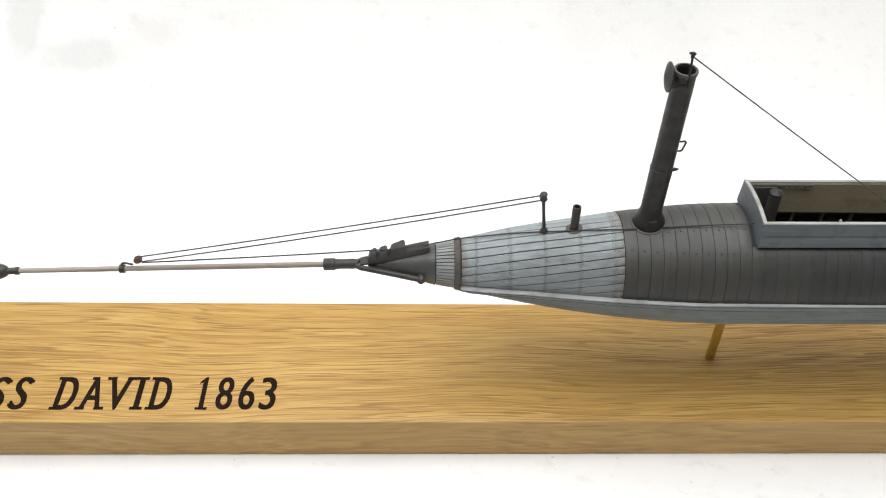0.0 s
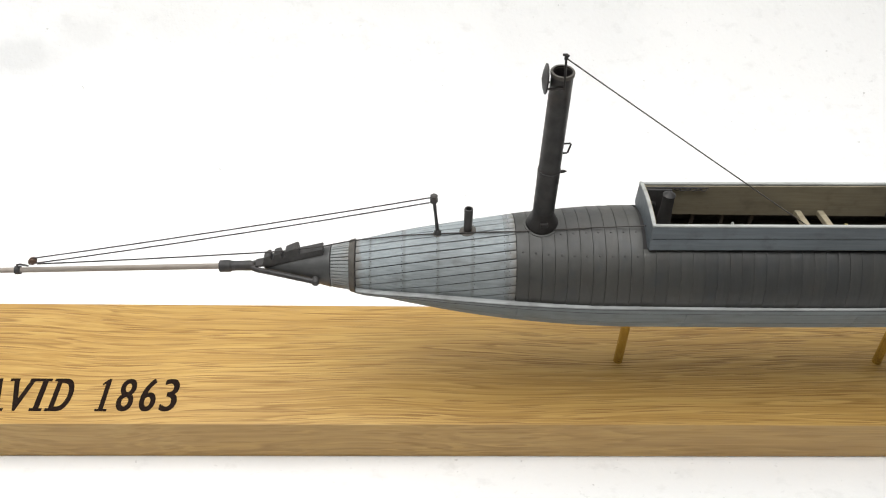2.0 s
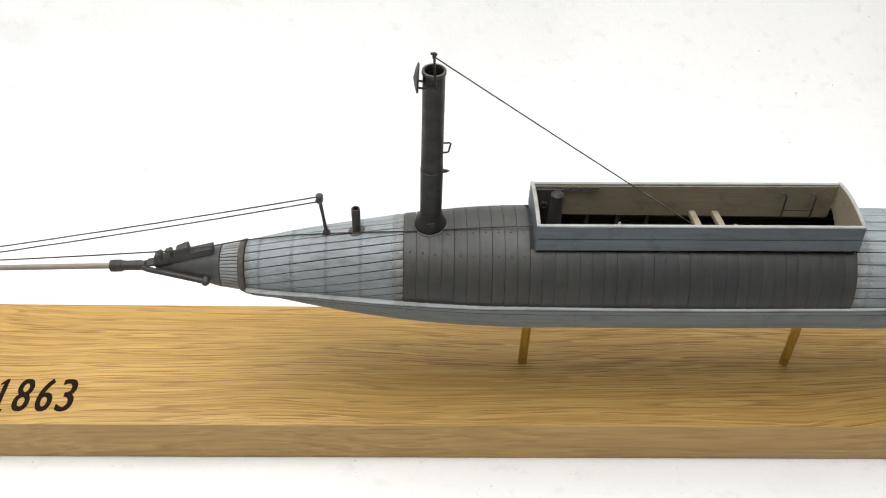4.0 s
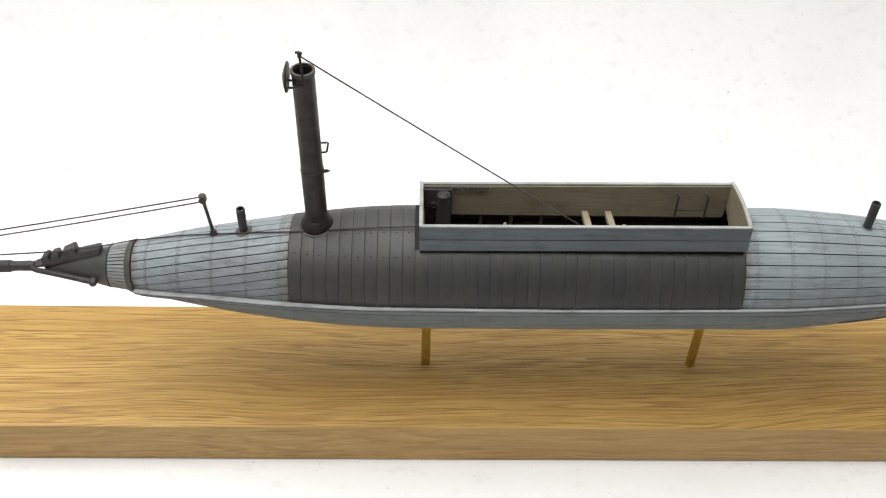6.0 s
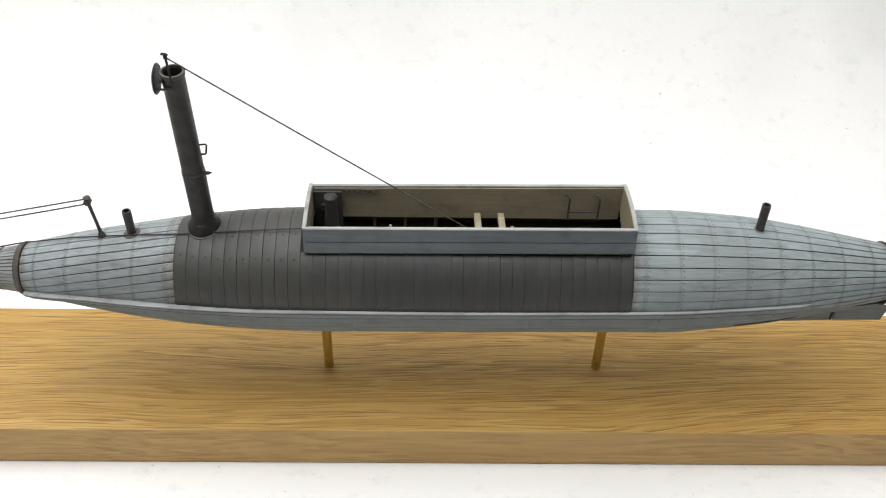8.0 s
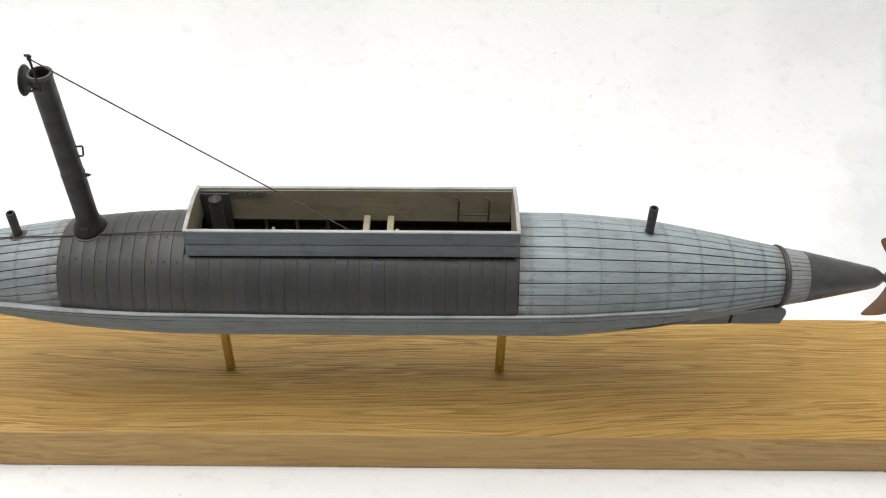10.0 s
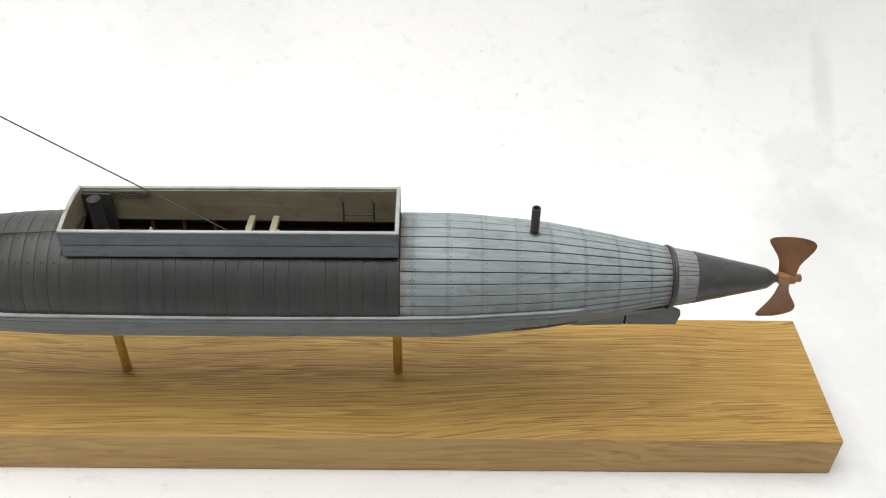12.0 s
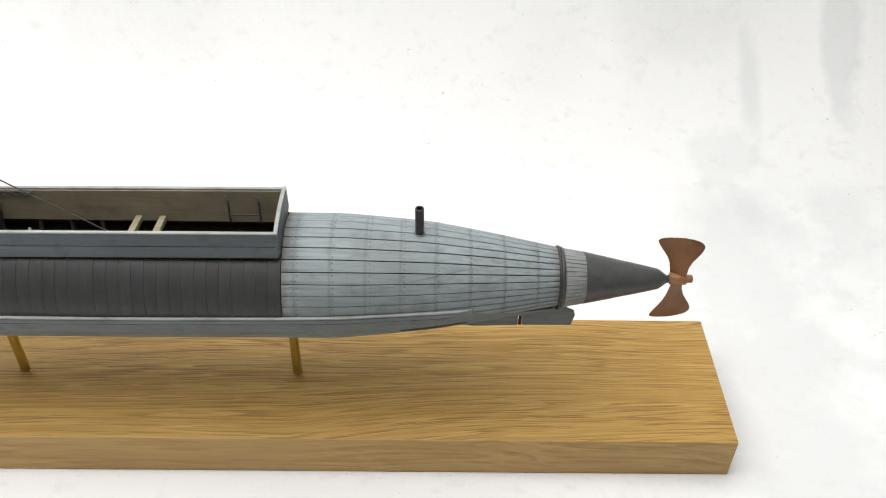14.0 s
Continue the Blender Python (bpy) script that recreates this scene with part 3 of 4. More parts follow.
# dark core under the skin, open over the cockpit
def core():
    bm = bmesh.new()
    xs = [*np.linspace(-268, -121.5, 34), *np.linspace(-119.5, 0.5, 24), *np.linspace(4, 138, 32)]
    n = 60
    vs = [[bm.verts.new(on_hull(x, 360 * k / n, -0.75)) for k in range(n)] for x in xs]
    for i, (u, w) in enumerate(zip(vs, vs[1:])):
        inside = -120 < (xs[i] + xs[i + 1]) / 2 < 1
        for k in range(n):
            if inside and 54 <= 360 * (k + 0.5) / n <= 126:
                continue
            bm.faces.new((u[k], u[(k + 1) % n], w[(k + 1) % n], w[k]))
    return bm


part("hull_core", core(), M_CORE, boat, "dark inner hull showing in the seams")


# bottom planks and rubbing strake on both sides
def mirror(f):
    return lambda x: 180.0 - f(x)


def under(x):
    return LEDGE(x) if x < 74 else 1.4 - 0.9 * (x - 74)


def bulge(x):
    """The bottom stands a little proud of the skin above it."""
    return max(RL(x), R(x) - 0.1 - 0.7 * min(1.0, max(0.0, (x - 20) / 30)))


joints = [-233.5, -170, -104, -36, 14, 60, 106]
for side in (0, 1):
    for a, b in zip(joints, joints[1:]):
        for lo, hi in ((-24, -5.2), (-90, -24)):
            low = (lambda x, v=lo: v) if lo != -90 else (lambda x: -90.0)
            high = (lambda x: under(x) - (7.9 if x < 66 else 4.6 + 3.3 * max(0.0, (74 - x) / 8))) if hi == -5.2 else (lambda x, v=hi: v + min(0.0, under(x)))
            low2 = (lambda x: -24.0 + min(0.0, under(x))) if hi == -5.2 else low
            f, g = (low2, high) if side == 0 else (mirror(high), mirror(low2))
            part("bottom_plank", shell(a, b, f, g, 12, 5, lift=0.15, radius=bulge, gap=0.1, edge=0.12, ends=0.04), M_LOWER, boat)


def strake(side):
    rows = []
    for x in np.linspace(-234.0, 74.0, 70):
        a = LEDGE(x)
        fade = min(1.0, (74.6 - x) / 5.0) * min(1.0, (x + 236) / 2.5)
        r = R(x)
        bow = min(1.0, max(0.0, (-130 - x) / 50))
        out = max(0.25, (max(RL(x) - r, 0) * 0.5 + 1.15 + 0.75 * bow) * fade)
        da = math.degrees((3.0 - 1.2 * bow) / r)
        pts = [(a, -0.7), (a, out * 0.9), (a - da * 0.12, out), (a - da * 0.92, out), (a - da, out - 0.2), (a - da, -0.7)]
        rows.append([on_hull(x, t if side == 0 else 180 - t, h) for t, h in pts])
    return loft(rows)


def strake_seam(side, low, wide):
    """A thin dark joint running along the strake, low mm under its upper edge."""
    rows = []
    for x in np.linspace(-231.0, 71.0, 70):
        bow = min(1.0, max(0.0, (-130 - x) / 50))
        fade = min(1.0, (74.6 - x) / 5.0) * min(1.0, (x + 236) / 2.5)
        out = max(0.25, (max(RL(x) - R(x), 0) * 0.5 + 1.15 + 0.75 * bow) * fade)
        low_x = low * (1 - 0.4 * bow)
        w = wide * (0.75 + 0.6 * noise.noise(Vector((x * 0.05, low, 3.0))))
        a0, a1 = (LEDGE(x) - math.degrees((low_x + d) / R(x)) for d in (-w, w))
        pts = [(a0, out - 0.3), (a0, out + 0.02), (a1, out + 0.02), (a1, out - 0.3)]
        rows.append([on_hull(x, t if side == 0 else 180 - t, h) for t, h in pts])
    return loft(rows)


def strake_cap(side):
    """The worn upper edge of the strake, its lit highlight put into a paler colour."""
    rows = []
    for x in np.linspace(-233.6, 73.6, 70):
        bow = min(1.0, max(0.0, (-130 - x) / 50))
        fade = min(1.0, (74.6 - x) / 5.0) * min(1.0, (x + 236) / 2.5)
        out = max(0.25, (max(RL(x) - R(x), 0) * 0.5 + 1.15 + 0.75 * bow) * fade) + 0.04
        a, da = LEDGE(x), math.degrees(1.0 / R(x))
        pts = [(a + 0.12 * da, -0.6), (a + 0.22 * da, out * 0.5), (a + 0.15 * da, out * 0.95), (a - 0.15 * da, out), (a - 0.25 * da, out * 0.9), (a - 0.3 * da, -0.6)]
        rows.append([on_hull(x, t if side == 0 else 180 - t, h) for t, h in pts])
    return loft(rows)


for side in (0, 1):
    rail = part("rubbing_strake", strake(side), M_STRAKE, boat, "pale worn rubbing strake")
    for low, wide in ((0.62, 0.11), (2.55, 0.10)):
        part("seam", strake_seam(side, low, wide), M_CORE, rail, "dark seam along the strake")
    part("upper_edge", strake_cap(side), M_EDGE_HIGHLIGHT, rail, "worn whitish upper edge, its bright highlight painted in")


# fore and after planking: each plank with its own edges
def planking(x0, x1, seam, count, material, nx):
    for k in range(-count, count):
        lo, hi = (lambda x, k=k: seam(k, x)), (lambda x, k=k: seam(k + 1, x))
        low, high = (lambda x: under(x) - (1.0 if x < 74 else 7.0)), (lambda x: 180 - under(x) + (1.0 if x < 74 else 7.0))
        f = lambda x, lo=lo: min(max(lo(x), low(x)), high(x))
        g = lambda x, hi=hi: min(max(hi(x), low(x)), high(x))
        span = [x for x in np.linspace(x0, x1, 40) if g(x) - f(x) > 1.2]
        if len(span) < 3:
            continue
        part("plank", shell(span[0], span[-1], f, g, nx, 3, gap=0.17, edge=0.13, lift=0.02 * noise.noise(Vector((k * 3.7, x0, 0)))), material, boat)


def bow_seam(k, x):
    return 78.4 - 0.142 * (-174 - x) - 0.5 - 1.4 * (x + 234) / 63 + k * 198.8 / R(x) + 0.5 * noise.noise(Vector((x * 0.06, k * 5.1, 1)))


def stern_seam(k, x):
    low = max(0.0, -5 - k)
    return 100.2 + k * 11.1 + low * (0.25 + 0.008 * (x - 3.0)) + max(0.0, -7 - k) * 0.9 + 0.4 * noise.noise(Vector((x * 0.05, k * 5.1, 2)))


planking(-233.8, -171.3, bow_seam, 12, M_BOWPLANK, 9)
planking(2.3, 107.5, stern_seam, 12, M_PLANK, 14)


def short_planks(x0, x1, step, material, gap):
    for k in range(int(360 / step)):
        a = k * step
        part("plank", shell(x0, x1, lambda x: a, lambda x: a + step, 2, 2, gap=gap, lift=0.06 * noise.noise(Vector((k * 2.3, x0, 0)))), material, boat)


short_planks(-243.8, -236.2, 9.0, M_CHIP, 0.12)
short_planks(109.8, 118.4, 9.0, M_CHIP, 0.05)


def band(name, x0, x1, lift, material, label):
    bm = lathe((x0, AX_Y, axis_z(x0)), (x1, AX_Y, axis_z(x1)), [(0, R(x0) - 0.6), (0.05, R(x0) + lift * 0.7), (0.4, R(x0) + lift), (x1 - x0 - 0.4, R(x1) + lift), (x1 - x0 - 0.05, R(x1) + lift * 0.7), (x1 - x0, R(x1) - 0.6)], 48, open_end=True)
    return part(name, bm, material, boat, label)


band("bow_band", -236.4, -233.9, 0.7, M_BAND, "rusty brown iron band round the bow")
band("stern_band", 107.5, 108.4, 0.7, M_IRON, "dark iron band round the stern")
band("stern_band", 108.5, 109.8, 0.5, M_CONE, "grey iron band round the stern")


# iron plating amidships, a plate for each hoop
def plating():
    """The plates narrow a little towards the stern; some joints are tight, others open."""
    x0, x1, n = -171.3, 2.1, 37
    wide = np.linspace(4.86, 4.51, n)
    seams = x0 + np.r_[0, np.cumsum(wide)] * (x1 - x0) / wide.sum()
    for i, (a, b) in enumerate(zip(seams, seams[1:])):
        lift = 0.18 + 0.05 * noise.noise(Vector((i * 1.7, 0.3, 0.0)))
        wear = max(0.0, 0.45 + 0.9 * noise.noise(Vector((i * 0.83, 4.1, 0.0))))
        ends, edge = 0.012 + 0.065 * wear, 0.03 + 0.10 * wear
        low = lambda x: LEDGE(x) - 1.0
        if b < -120.5:
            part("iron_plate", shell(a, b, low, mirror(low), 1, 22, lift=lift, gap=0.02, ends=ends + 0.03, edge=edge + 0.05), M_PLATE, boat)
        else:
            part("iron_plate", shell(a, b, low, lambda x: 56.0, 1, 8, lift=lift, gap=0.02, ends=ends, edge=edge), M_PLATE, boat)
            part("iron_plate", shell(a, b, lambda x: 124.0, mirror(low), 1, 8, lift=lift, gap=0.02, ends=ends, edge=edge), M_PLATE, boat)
    return (seams[:-1] + seams[1:]) / 2


PLATES = plating()


# nails and rivets
def studs(places, r, high, n=6):
    bm = bmesh.new()
    for x, deg, lift in places:
        p = on_hull(x, deg, lift)
        up = (p - Vector((x, AX_Y, axis_z(x)))).normalized()
        side, along = up.cross(Vector((1, 0, 0))), Vector((1, 0, 0))
        lo = [bm.verts.new(p - up * 0.1 + r * (math.cos(t) * along + math.sin(t) * side)) for t in np.linspace(0, 2 * math.pi, n, endpoint=False)]
        hi = [bm.verts.new(p + up * high + 0.6 * r * (math.cos(t) * along + math.sin(t) * side)) for t in np.linspace(0, 2 * math.pi, n, endpoint=False)]
        for i in range(n):
            bm.faces.new((lo[i], lo[(i + 1) % n], hi[(i + 1) % n], hi[i]))
        bm.faces.new(hi)
    return bm


rng = random.Random(4)
for xs, seam, material in (((-227.9, -215.3, -201.6, -187.5, -175.6, -173.9), bow_seam, M_NAIL), ((6.0, 7.9, 21.3, 34.9, 47.8, 60.4, 73.1, 86.2, 98.9), stern_seam, M_NAIL)):
    spots = []
    for x in xs:
        for k in range(-12, 12):
            a, b = seam(k, x), seam(k + 1, x)
            for u in (0.24, 0.76):
                t = a + (b - a) * u
                if LEDGE(x) + 2 < t < 178 - LEDGE(x):
                    if rng.random() > 0.12:
                        spots.append((x + rng.uniform(-0.35, 0.35), t + rng.uniform(-0.6, 0.6), 0.04))
    tagged(part("nails", studs(spots, 0.28, 0.04), material, boat, "small dark nail heads in rows"), kind="stuff")

low_row = curve_of([-170, -149, -124], [55.6, 50.2, 49.2])
spots = [(x, low_row(x), 0.2) for x in PLATES[:10]] + [(x, 73.4, 0.2) for x in PLATES[3:10]]
for x, deg, lift in spots:
    part("rivet", studs([(x, deg, lift)], 0.42, 0.12, 8), M_RIVET, boat)

# ---------------------------------------------------------------- bow iron, spar and torpedo
bm = lathe((-271, AX_Y, axis_z(-271)), (-243.6, AX_Y, axis_z(-243.6)), [(0, 0.5), (0.4, 1.2), (27.0, R(-244) + 0.25), (27.4, R(-244) - 0.6)], 40)
part("bow_cone", bm, M_CONE, boat, "dark grey pointed iron bow cap")


def clamp_bar():
    """A toothed bar along the ridge of the bow cap."""
    base_z = lambda x: axis_z(x) + max(1.0, 1.2 + (x + 271) / 27.4 * 7.4) - 0.5
    bar = lambda x: base_z(x) + 3.4
    low = [(-274.0, base_z(-271) + 0.3), (-267.5, base_z(-267.5)), (-246.6, base_z(-246.6))]
    top = [(-246.6, bar(-246.6)), (-256, bar(-256)), (-256.2, bar(-256) + 2.6), (-257.2, bar(-257) + 3.2), (-261.5, bar(-261.5) + 2.2), (-262.2, bar(-262)), (-263, bar(-263) - 0.3),
           (-263.3, bar(-263) + 1.6), (-264, bar(-264) + 2.2), (-266.2, bar(-266) + 1.8), (-266.6, bar(-266.6)), (-267.2, bar(-267) - 0.2), (-267.5, bar(-267.5) + 1.6), (-268.2, bar(-268) + 2.1), (-270.4, bar(-270.4) + 1.3), (-270.9, bar(-270.9) - 1.5), (-274.2, base_z(-271) + 1.1)]
    return prism(low + top, AX_Y - 2.2, AX_Y + 2.2, bevel=0.42)


part("clamp_bar", clamp_bar(), M_IRON, boat, "dark toothed iron bar on the bow cap", smooth=False)

SP = Vector((-288.4, AX_Y, 77.3))
SPEND = Vector((-420.0, AX_Y, 72.4))
spar = part("spar", lathe(SP, SPEND, [(0, 1.15), (60, 1.12), (130, 0.95)], 16), M_SPAR, boat, "long greyed wooden spar")
way = (SPEND - SP).normalized()


def along(d):
    return SP + way * d


part("collar", lathe(along(0.5), along(-6), [(0, 1.2), (0.1, 2.1), (0.4, 2.45), (4.6, 2.45), (4.9, 2.1), (6.5, 2.0)], 20), M_IRON, spar, "dark iron collar")
part("socket", lathe(along(-5), along(-14), [(0, 1.95), (2, 1.95), (7, 2.1), (8.5, 1.5)], 16), M_IRON, spar)
for s in (-1, 1):
    p = along(-10.6)
    q = Vector((-249.6, AX_Y + s * 8.7, axis_z(-251) - 0.8))
    arm = part("fork_arm", tube([p, p.lerp(q, 0.15) + Vector((0, s * 1.0, 0)), p.lerp(q, 0.5) + Vector((0, s * 0.5, 0)), q], 1.15, 10), M_IRON, spar, "dark iron fork arm")
    part("pivot", lathe(q + Vector((0, -s * 1.8, 0)), q + Vector((0, s * 2, 0)), [(0, 1.55), (2.6, 1.55), (3.2, 1.1), (3.4, 0.2)], 16), M_IRON, arm)

ring_d = 81.0
ring = part("spar_ring", lathe(along(ring_d - 1), along(ring_d + 1.2), [(0, 1.1), (0.05, 1.75), (2.1, 1.75), (2.2, 1.1)], 16), M_IRON, spar, "black iron ring with an eye")
eye_p = along(ring_d)
part("eye", tube([eye_p + Vector((0.2, 0, 1.4)), eye_p + Vector((0.1, 0, 2.7)), eye_p + Vector((1.4, 0, 3.1)), eye_p + Vector((3.2, 0, 2.6)), eye_p + Vector((4.6, 0, 2.2))], 0.42, 8), M_IRON, ring)
BLK = Vector((-362.4, AX_Y, 79.2))
bm = lathe(BLK + Vector((0, -1.5, 0)), BLK + Vector((0, 1.5, 0)), [(0, 1.2), (0.25, 1.9), (1.2, 2.15), (1.35, 1.6), (1.65, 1.6), (1.8, 2.15), (2.75, 1.9), (3.0, 1.2)], 18)
bmesh.ops.scale(bm, vec=(0.86, 0.8, 0.66), space=Matrix.Translation(-BLK), verts=bm.verts)
bmesh.ops.rotate(bm, cent=BLK, matrix=Matrix.Rotation(radians(-28), 3, "Y"), verts=bm.verts)
part("block", bm, M_BLOCK, boat, "small brown wooden rigging block")

torp = part("torpedo", lathe(along(122.6), along(170), [(0, 1.0), (0.3, 1.35), (4.2, 1.4), (4.6, 2.0), (5.6, 2.6), (7.5, 3.2), (11, 3.8), (16, 4.2), (31, 4.2), (36, 3.4), (39, 1.8), (40, 0.5)], 28), M_IRON, boat, "dark iron torpedo on the spar's end")
part("socket", lathe(along(122.2), along(130), [(0, 1.1), (0.2, 1.6), (1.6, 1.6), (1.8, 1.2)], 16), M_IRON, torp)

# mast post with its block, and the running lines
KN = Vector((-203.3, AX_Y, 112.2))
PB = Vector((-201.4, AX_Y, 95.2))
post = part("post", lathe(PB, KN, [(-0.5, 1.5), (0.6, 1.5), (1.6, 1.3), (2.2, 0.75), (9, 0.62), (15.5, 0.7), (16.4, 1.0)], 14), M_IRON, boat, "thin dark iron post")
bm = lathe(KN + Vector((0, -1.4, 0)), KN + Vector((0, 1.4, 0)), [(0, 1.0), (0.3, 1.5), (2.4, 1.5), (2.8, 1.0)], 6)
bm = lathe(KN + Vector((0, 0, 1.0)), KN + Vector((0, 0, 3)), [(0, 1.3), (0.9, 1.5), (1.3, 1.0)], 8, bm)
part("post_block", bm, M_IRON, post, smooth=False)
part("base_plate", studs([(-201.4, 90, 0.05)], 2.0, 0.35, 14), M_BAND, post)
part("line", tube(sag((-203.6, AX_Y - 0.4, 113.7), BLK + Vector((1.0, -0.5, 1.9)), 0.65, 20, 0.1), 0.26, 6), M_ROPE, boat, "thin dark cord")
part("line", tube(sag((-203.8, AX_Y - 0.7, 111.6), BLK + Vector((1.3, -0.6, -0.6)), 0.9, 20, 0.1), 0.26, 6), M_ROPE, boat, "thin dark cord")
bow_turn = Vector((-262.5, AX_Y - 1.2, axis_z(-262) + 8.8))
part("line", tube(sag(BLK + Vector((1.6, -0.4, -1.2)), bow_turn, 0.3, 16, 0.08), 0.28, 6), M_ROPE, boat, "thin dark cord")
deck = [bow_turn, Vector((-246.5, AX_Y - 1.0, axis_z(-246) + 11.2)), on_hull(-235, 103, 1.3), on_hull(-214.7, 93.5, 0.7), on_hull(-201.4, 88, 0.6), on_hull(-186, 83, 0.6), on_hull(-171, 79, 0.6), on_hull(-155, 78, 0.7), on_hull(-140.7, 77.6, 0.9), Vector((-121.3, 29.6, 105.0))]
fine = []
for p, q in zip(deck, deck[1:]):
    fine += [p.lerp(q, i / 4) for i in range(4)]
part("deck_line", tube(fine + [deck[-1]], 0.26, 6), M_ROPE, boat, "dark cord led along the deck")

# ---------------------------------------------------------------- vent pipes


def vent(x, top, r, seat, flare=1.0):
    z0 = on_hull(x, 90)[2] - 1.6
    h = top - z0
    pipe = part("vent_pipe", lathe((x, AX_Y, z0), (x - 0.1, AX_Y, top), [(0, r * 0.96), (h - 0.3, r), (h, r - 0.12), (h, r - 0.55), (h - 4, r - 0.6), (h - 4.0, 0.05)], 20), M_IRON, boat, "short black iron vent pipe")
    n = 24
    rows = []
    for lift, rr in ((-0.3, r + 1.7 * flare), (0.18, r + 1.5 * flare), (0.35, r + 0.7 * flare), (0.3, r)):
        ring = []
        for i in range(n):
            t = 2 * math.pi * i / n
            xx, yy = x + rr * math.cos(t), rr * math.sin(t)
            ring.append((xx, AX_Y + yy, axis_z(xx) + math.sqrt(max(0.1, (R(xx) + lift) ** 2 - yy * yy))))
        rows.append(ring)
    part("seat_ring", loft(rows, caps=False), seat, pipe)


vent(-189.7, 108.0, 1.72, M_BAND)
vent(53.3, 114.2, 1.72, M_LOWER, 0.35)

# ---------------------------------------------------------------- funnel
FX, FY = -161.0, 34.9
FTOP = 170.6
LEAN = Vector((-0.1, -3.9, 0.0)) / 66.0


def fun(dx, dy, z):
    """A place by the funnel, which leans a little."""
    return Vector((FX + dx, FY + dy, z)) + LEAN * (z - 107.0)

bm = lathe(fun(0, 0, 100.0), fun(0, 0, FTOP), [(0, 4.1), (27.6, 4.2), (27.6, 4.3), (28.4, 4.3), (28.6, 4.05), (69.8, 3.87), (70.1, 4.07), (71.0, 4.07), (71.0, 3.35), (63, 3.3), (43, 3.25), (43, 0.05)], 40)
funnel = part("funnel", bm, M_FUNNEL, boat, "tall soot-black iron funnel")


def skirt():
    n, rows = 40, []
    for rr, z in ((4.15, 108.5), (4.3, 106.8), (5.0, 105.2), (5.9, 103.6), (6.25, 102.0), (6.25, 0), (5.9, -1.2)):
        ring = []
        for i in range(n):
            t = 2 * math.pi * i / n
            x, y = FX + rr * math.cos(t), FY + rr * math.sin(t)
            deckz = axis_z(x) + math.sqrt((R(x) + 0.3) ** 2 - (y - AX_Y) ** 2)
            ring.append((x, y, max(z, deckz + 0.2) if z > 10 else deckz + z * 0.4 + 0.2))
        rows.append(ring)
    return loft(rows, caps=False)


part("rim_ring", lathe(fun(0, 0, 169.6), fun(0, 0, 172), [(0, 3.9), (0.05, 4.2), (1.0, 4.25), (1.35, 4.1), (1.4, 3.4), (0.4, 3.3)], 40, open_end=True), M_BAND, funnel, "worn brownish rim")
part("skirt", skirt(), M_FUNNEL, funnel, "flared funnel foot")
n = 40
flange = []
for lift, rr in ((-0.3, 7.0), (0.25, 6.9), (0.36, 6.7), (0.36, 5.9)):
    flange.append([(FX + rr * math.cos(t), FY + rr * math.sin(t), axis_z(FX) + math.sqrt((R(FX + rr * math.cos(t)) + lift) ** 2 - (FY + rr * math.sin(t) - AX_Y) ** 2)) for t in (2 * math.pi * i / n for i in range(n))])
part("foot_flange", loft(flange, caps=False), M_PLATE, funnel, "thin iron ring round the funnel foot")
part("door_plate", box(FX - 1.5, FX + 1.5, FY - 5.9, FY - 4.6, 103.4, 105.4, 0.25), M_FUNNEL, funnel)
cap = fun(-6.0, -0.4, 168.0)
bm = lathe(cap + Vector((0.9, 0, 0)), cap + Vector((-2.0, 0.05, 0.1)), [(0, 5.0), (0.35, 5.3), (0.6, 5.25), (1.3, 3.2), (1.9, 0.3)], 32)
flap = part("lid", bm, M_FUNNEL, funnel, "conical funnel lid hinged open")
for dy in (-2.6, 2.0):
    part("hinge_arm", tube([cap + Vector((0.8, dy, -2.4)), cap + Vector((3.0, dy, -2.6)), fun(-1.5, -3.9 if dy < 0 else 3.6, 166.3), fun(0.8, -4.1 if dy < 0 else 4.0, 166.3)], 0.42, 8), M_FUNNEL, flap)
hz = 139.8
part("grip", tube([fun(3.9, 0, hz + 0.4), fun(6.3, 0, hz + 0.6), fun(6.6, 0, hz + 0.2), fun(5.9, 0, hz - 3.4), fun(5.5, 0, hz - 3.8), fun(3.9, 0, hz - 3.9)], 0.36, 8), M_FUNNEL, funnel, "small wire handle")
part("cleat", lathe(fun(3.8, 0, 127.2), fun(7, 0, 127.5), [(0, 0.8), (1.5, 0.7), (2.8, 0.15)], 10), M_FUNNEL, funnel)
tip = Vector((-161.3, 27.4, 179.2))
rod_top = part("stay_rod", lathe(Vector((-160.6, 27.2, 166.0)), tip, [(0, 0.42), (11.4, 0.42), (11.6, 0.7), (13.4, 0.65)], 10), M_FUNNEL, funnel)
part("hook", tube([tip + Vector((-1.2, 0, 0)), tip, tip + Vector((0.9, 0, -0.5))], 0.45, 8), M_FUNNEL, rod_top)
part("funnel_stay", tube(sag(tip + Vector((-0.5, 0, -0.8)), (-57.5, 26.4, 106.2), 0.2, 20), 0.25, 6), M_STAY, boat, "taut grey-brown stay cord")

# ---------------------------------------------------------------- cockpit coaming
CX0, CX1 = -121.6, 1.9
CYF, CYB = 21.5, 48.9


def near_side(x):
    """The near side runs a trifle wider towards the stern."""
    return CYF - 0.0050 * (x + 120)



def rim_z(x):
    """The coaming's top; the boat sits a little stern-high."""
    return 112.85 + 0.0111 * x


def foot_z(x):
    return 102.5 + 0.0147 * x


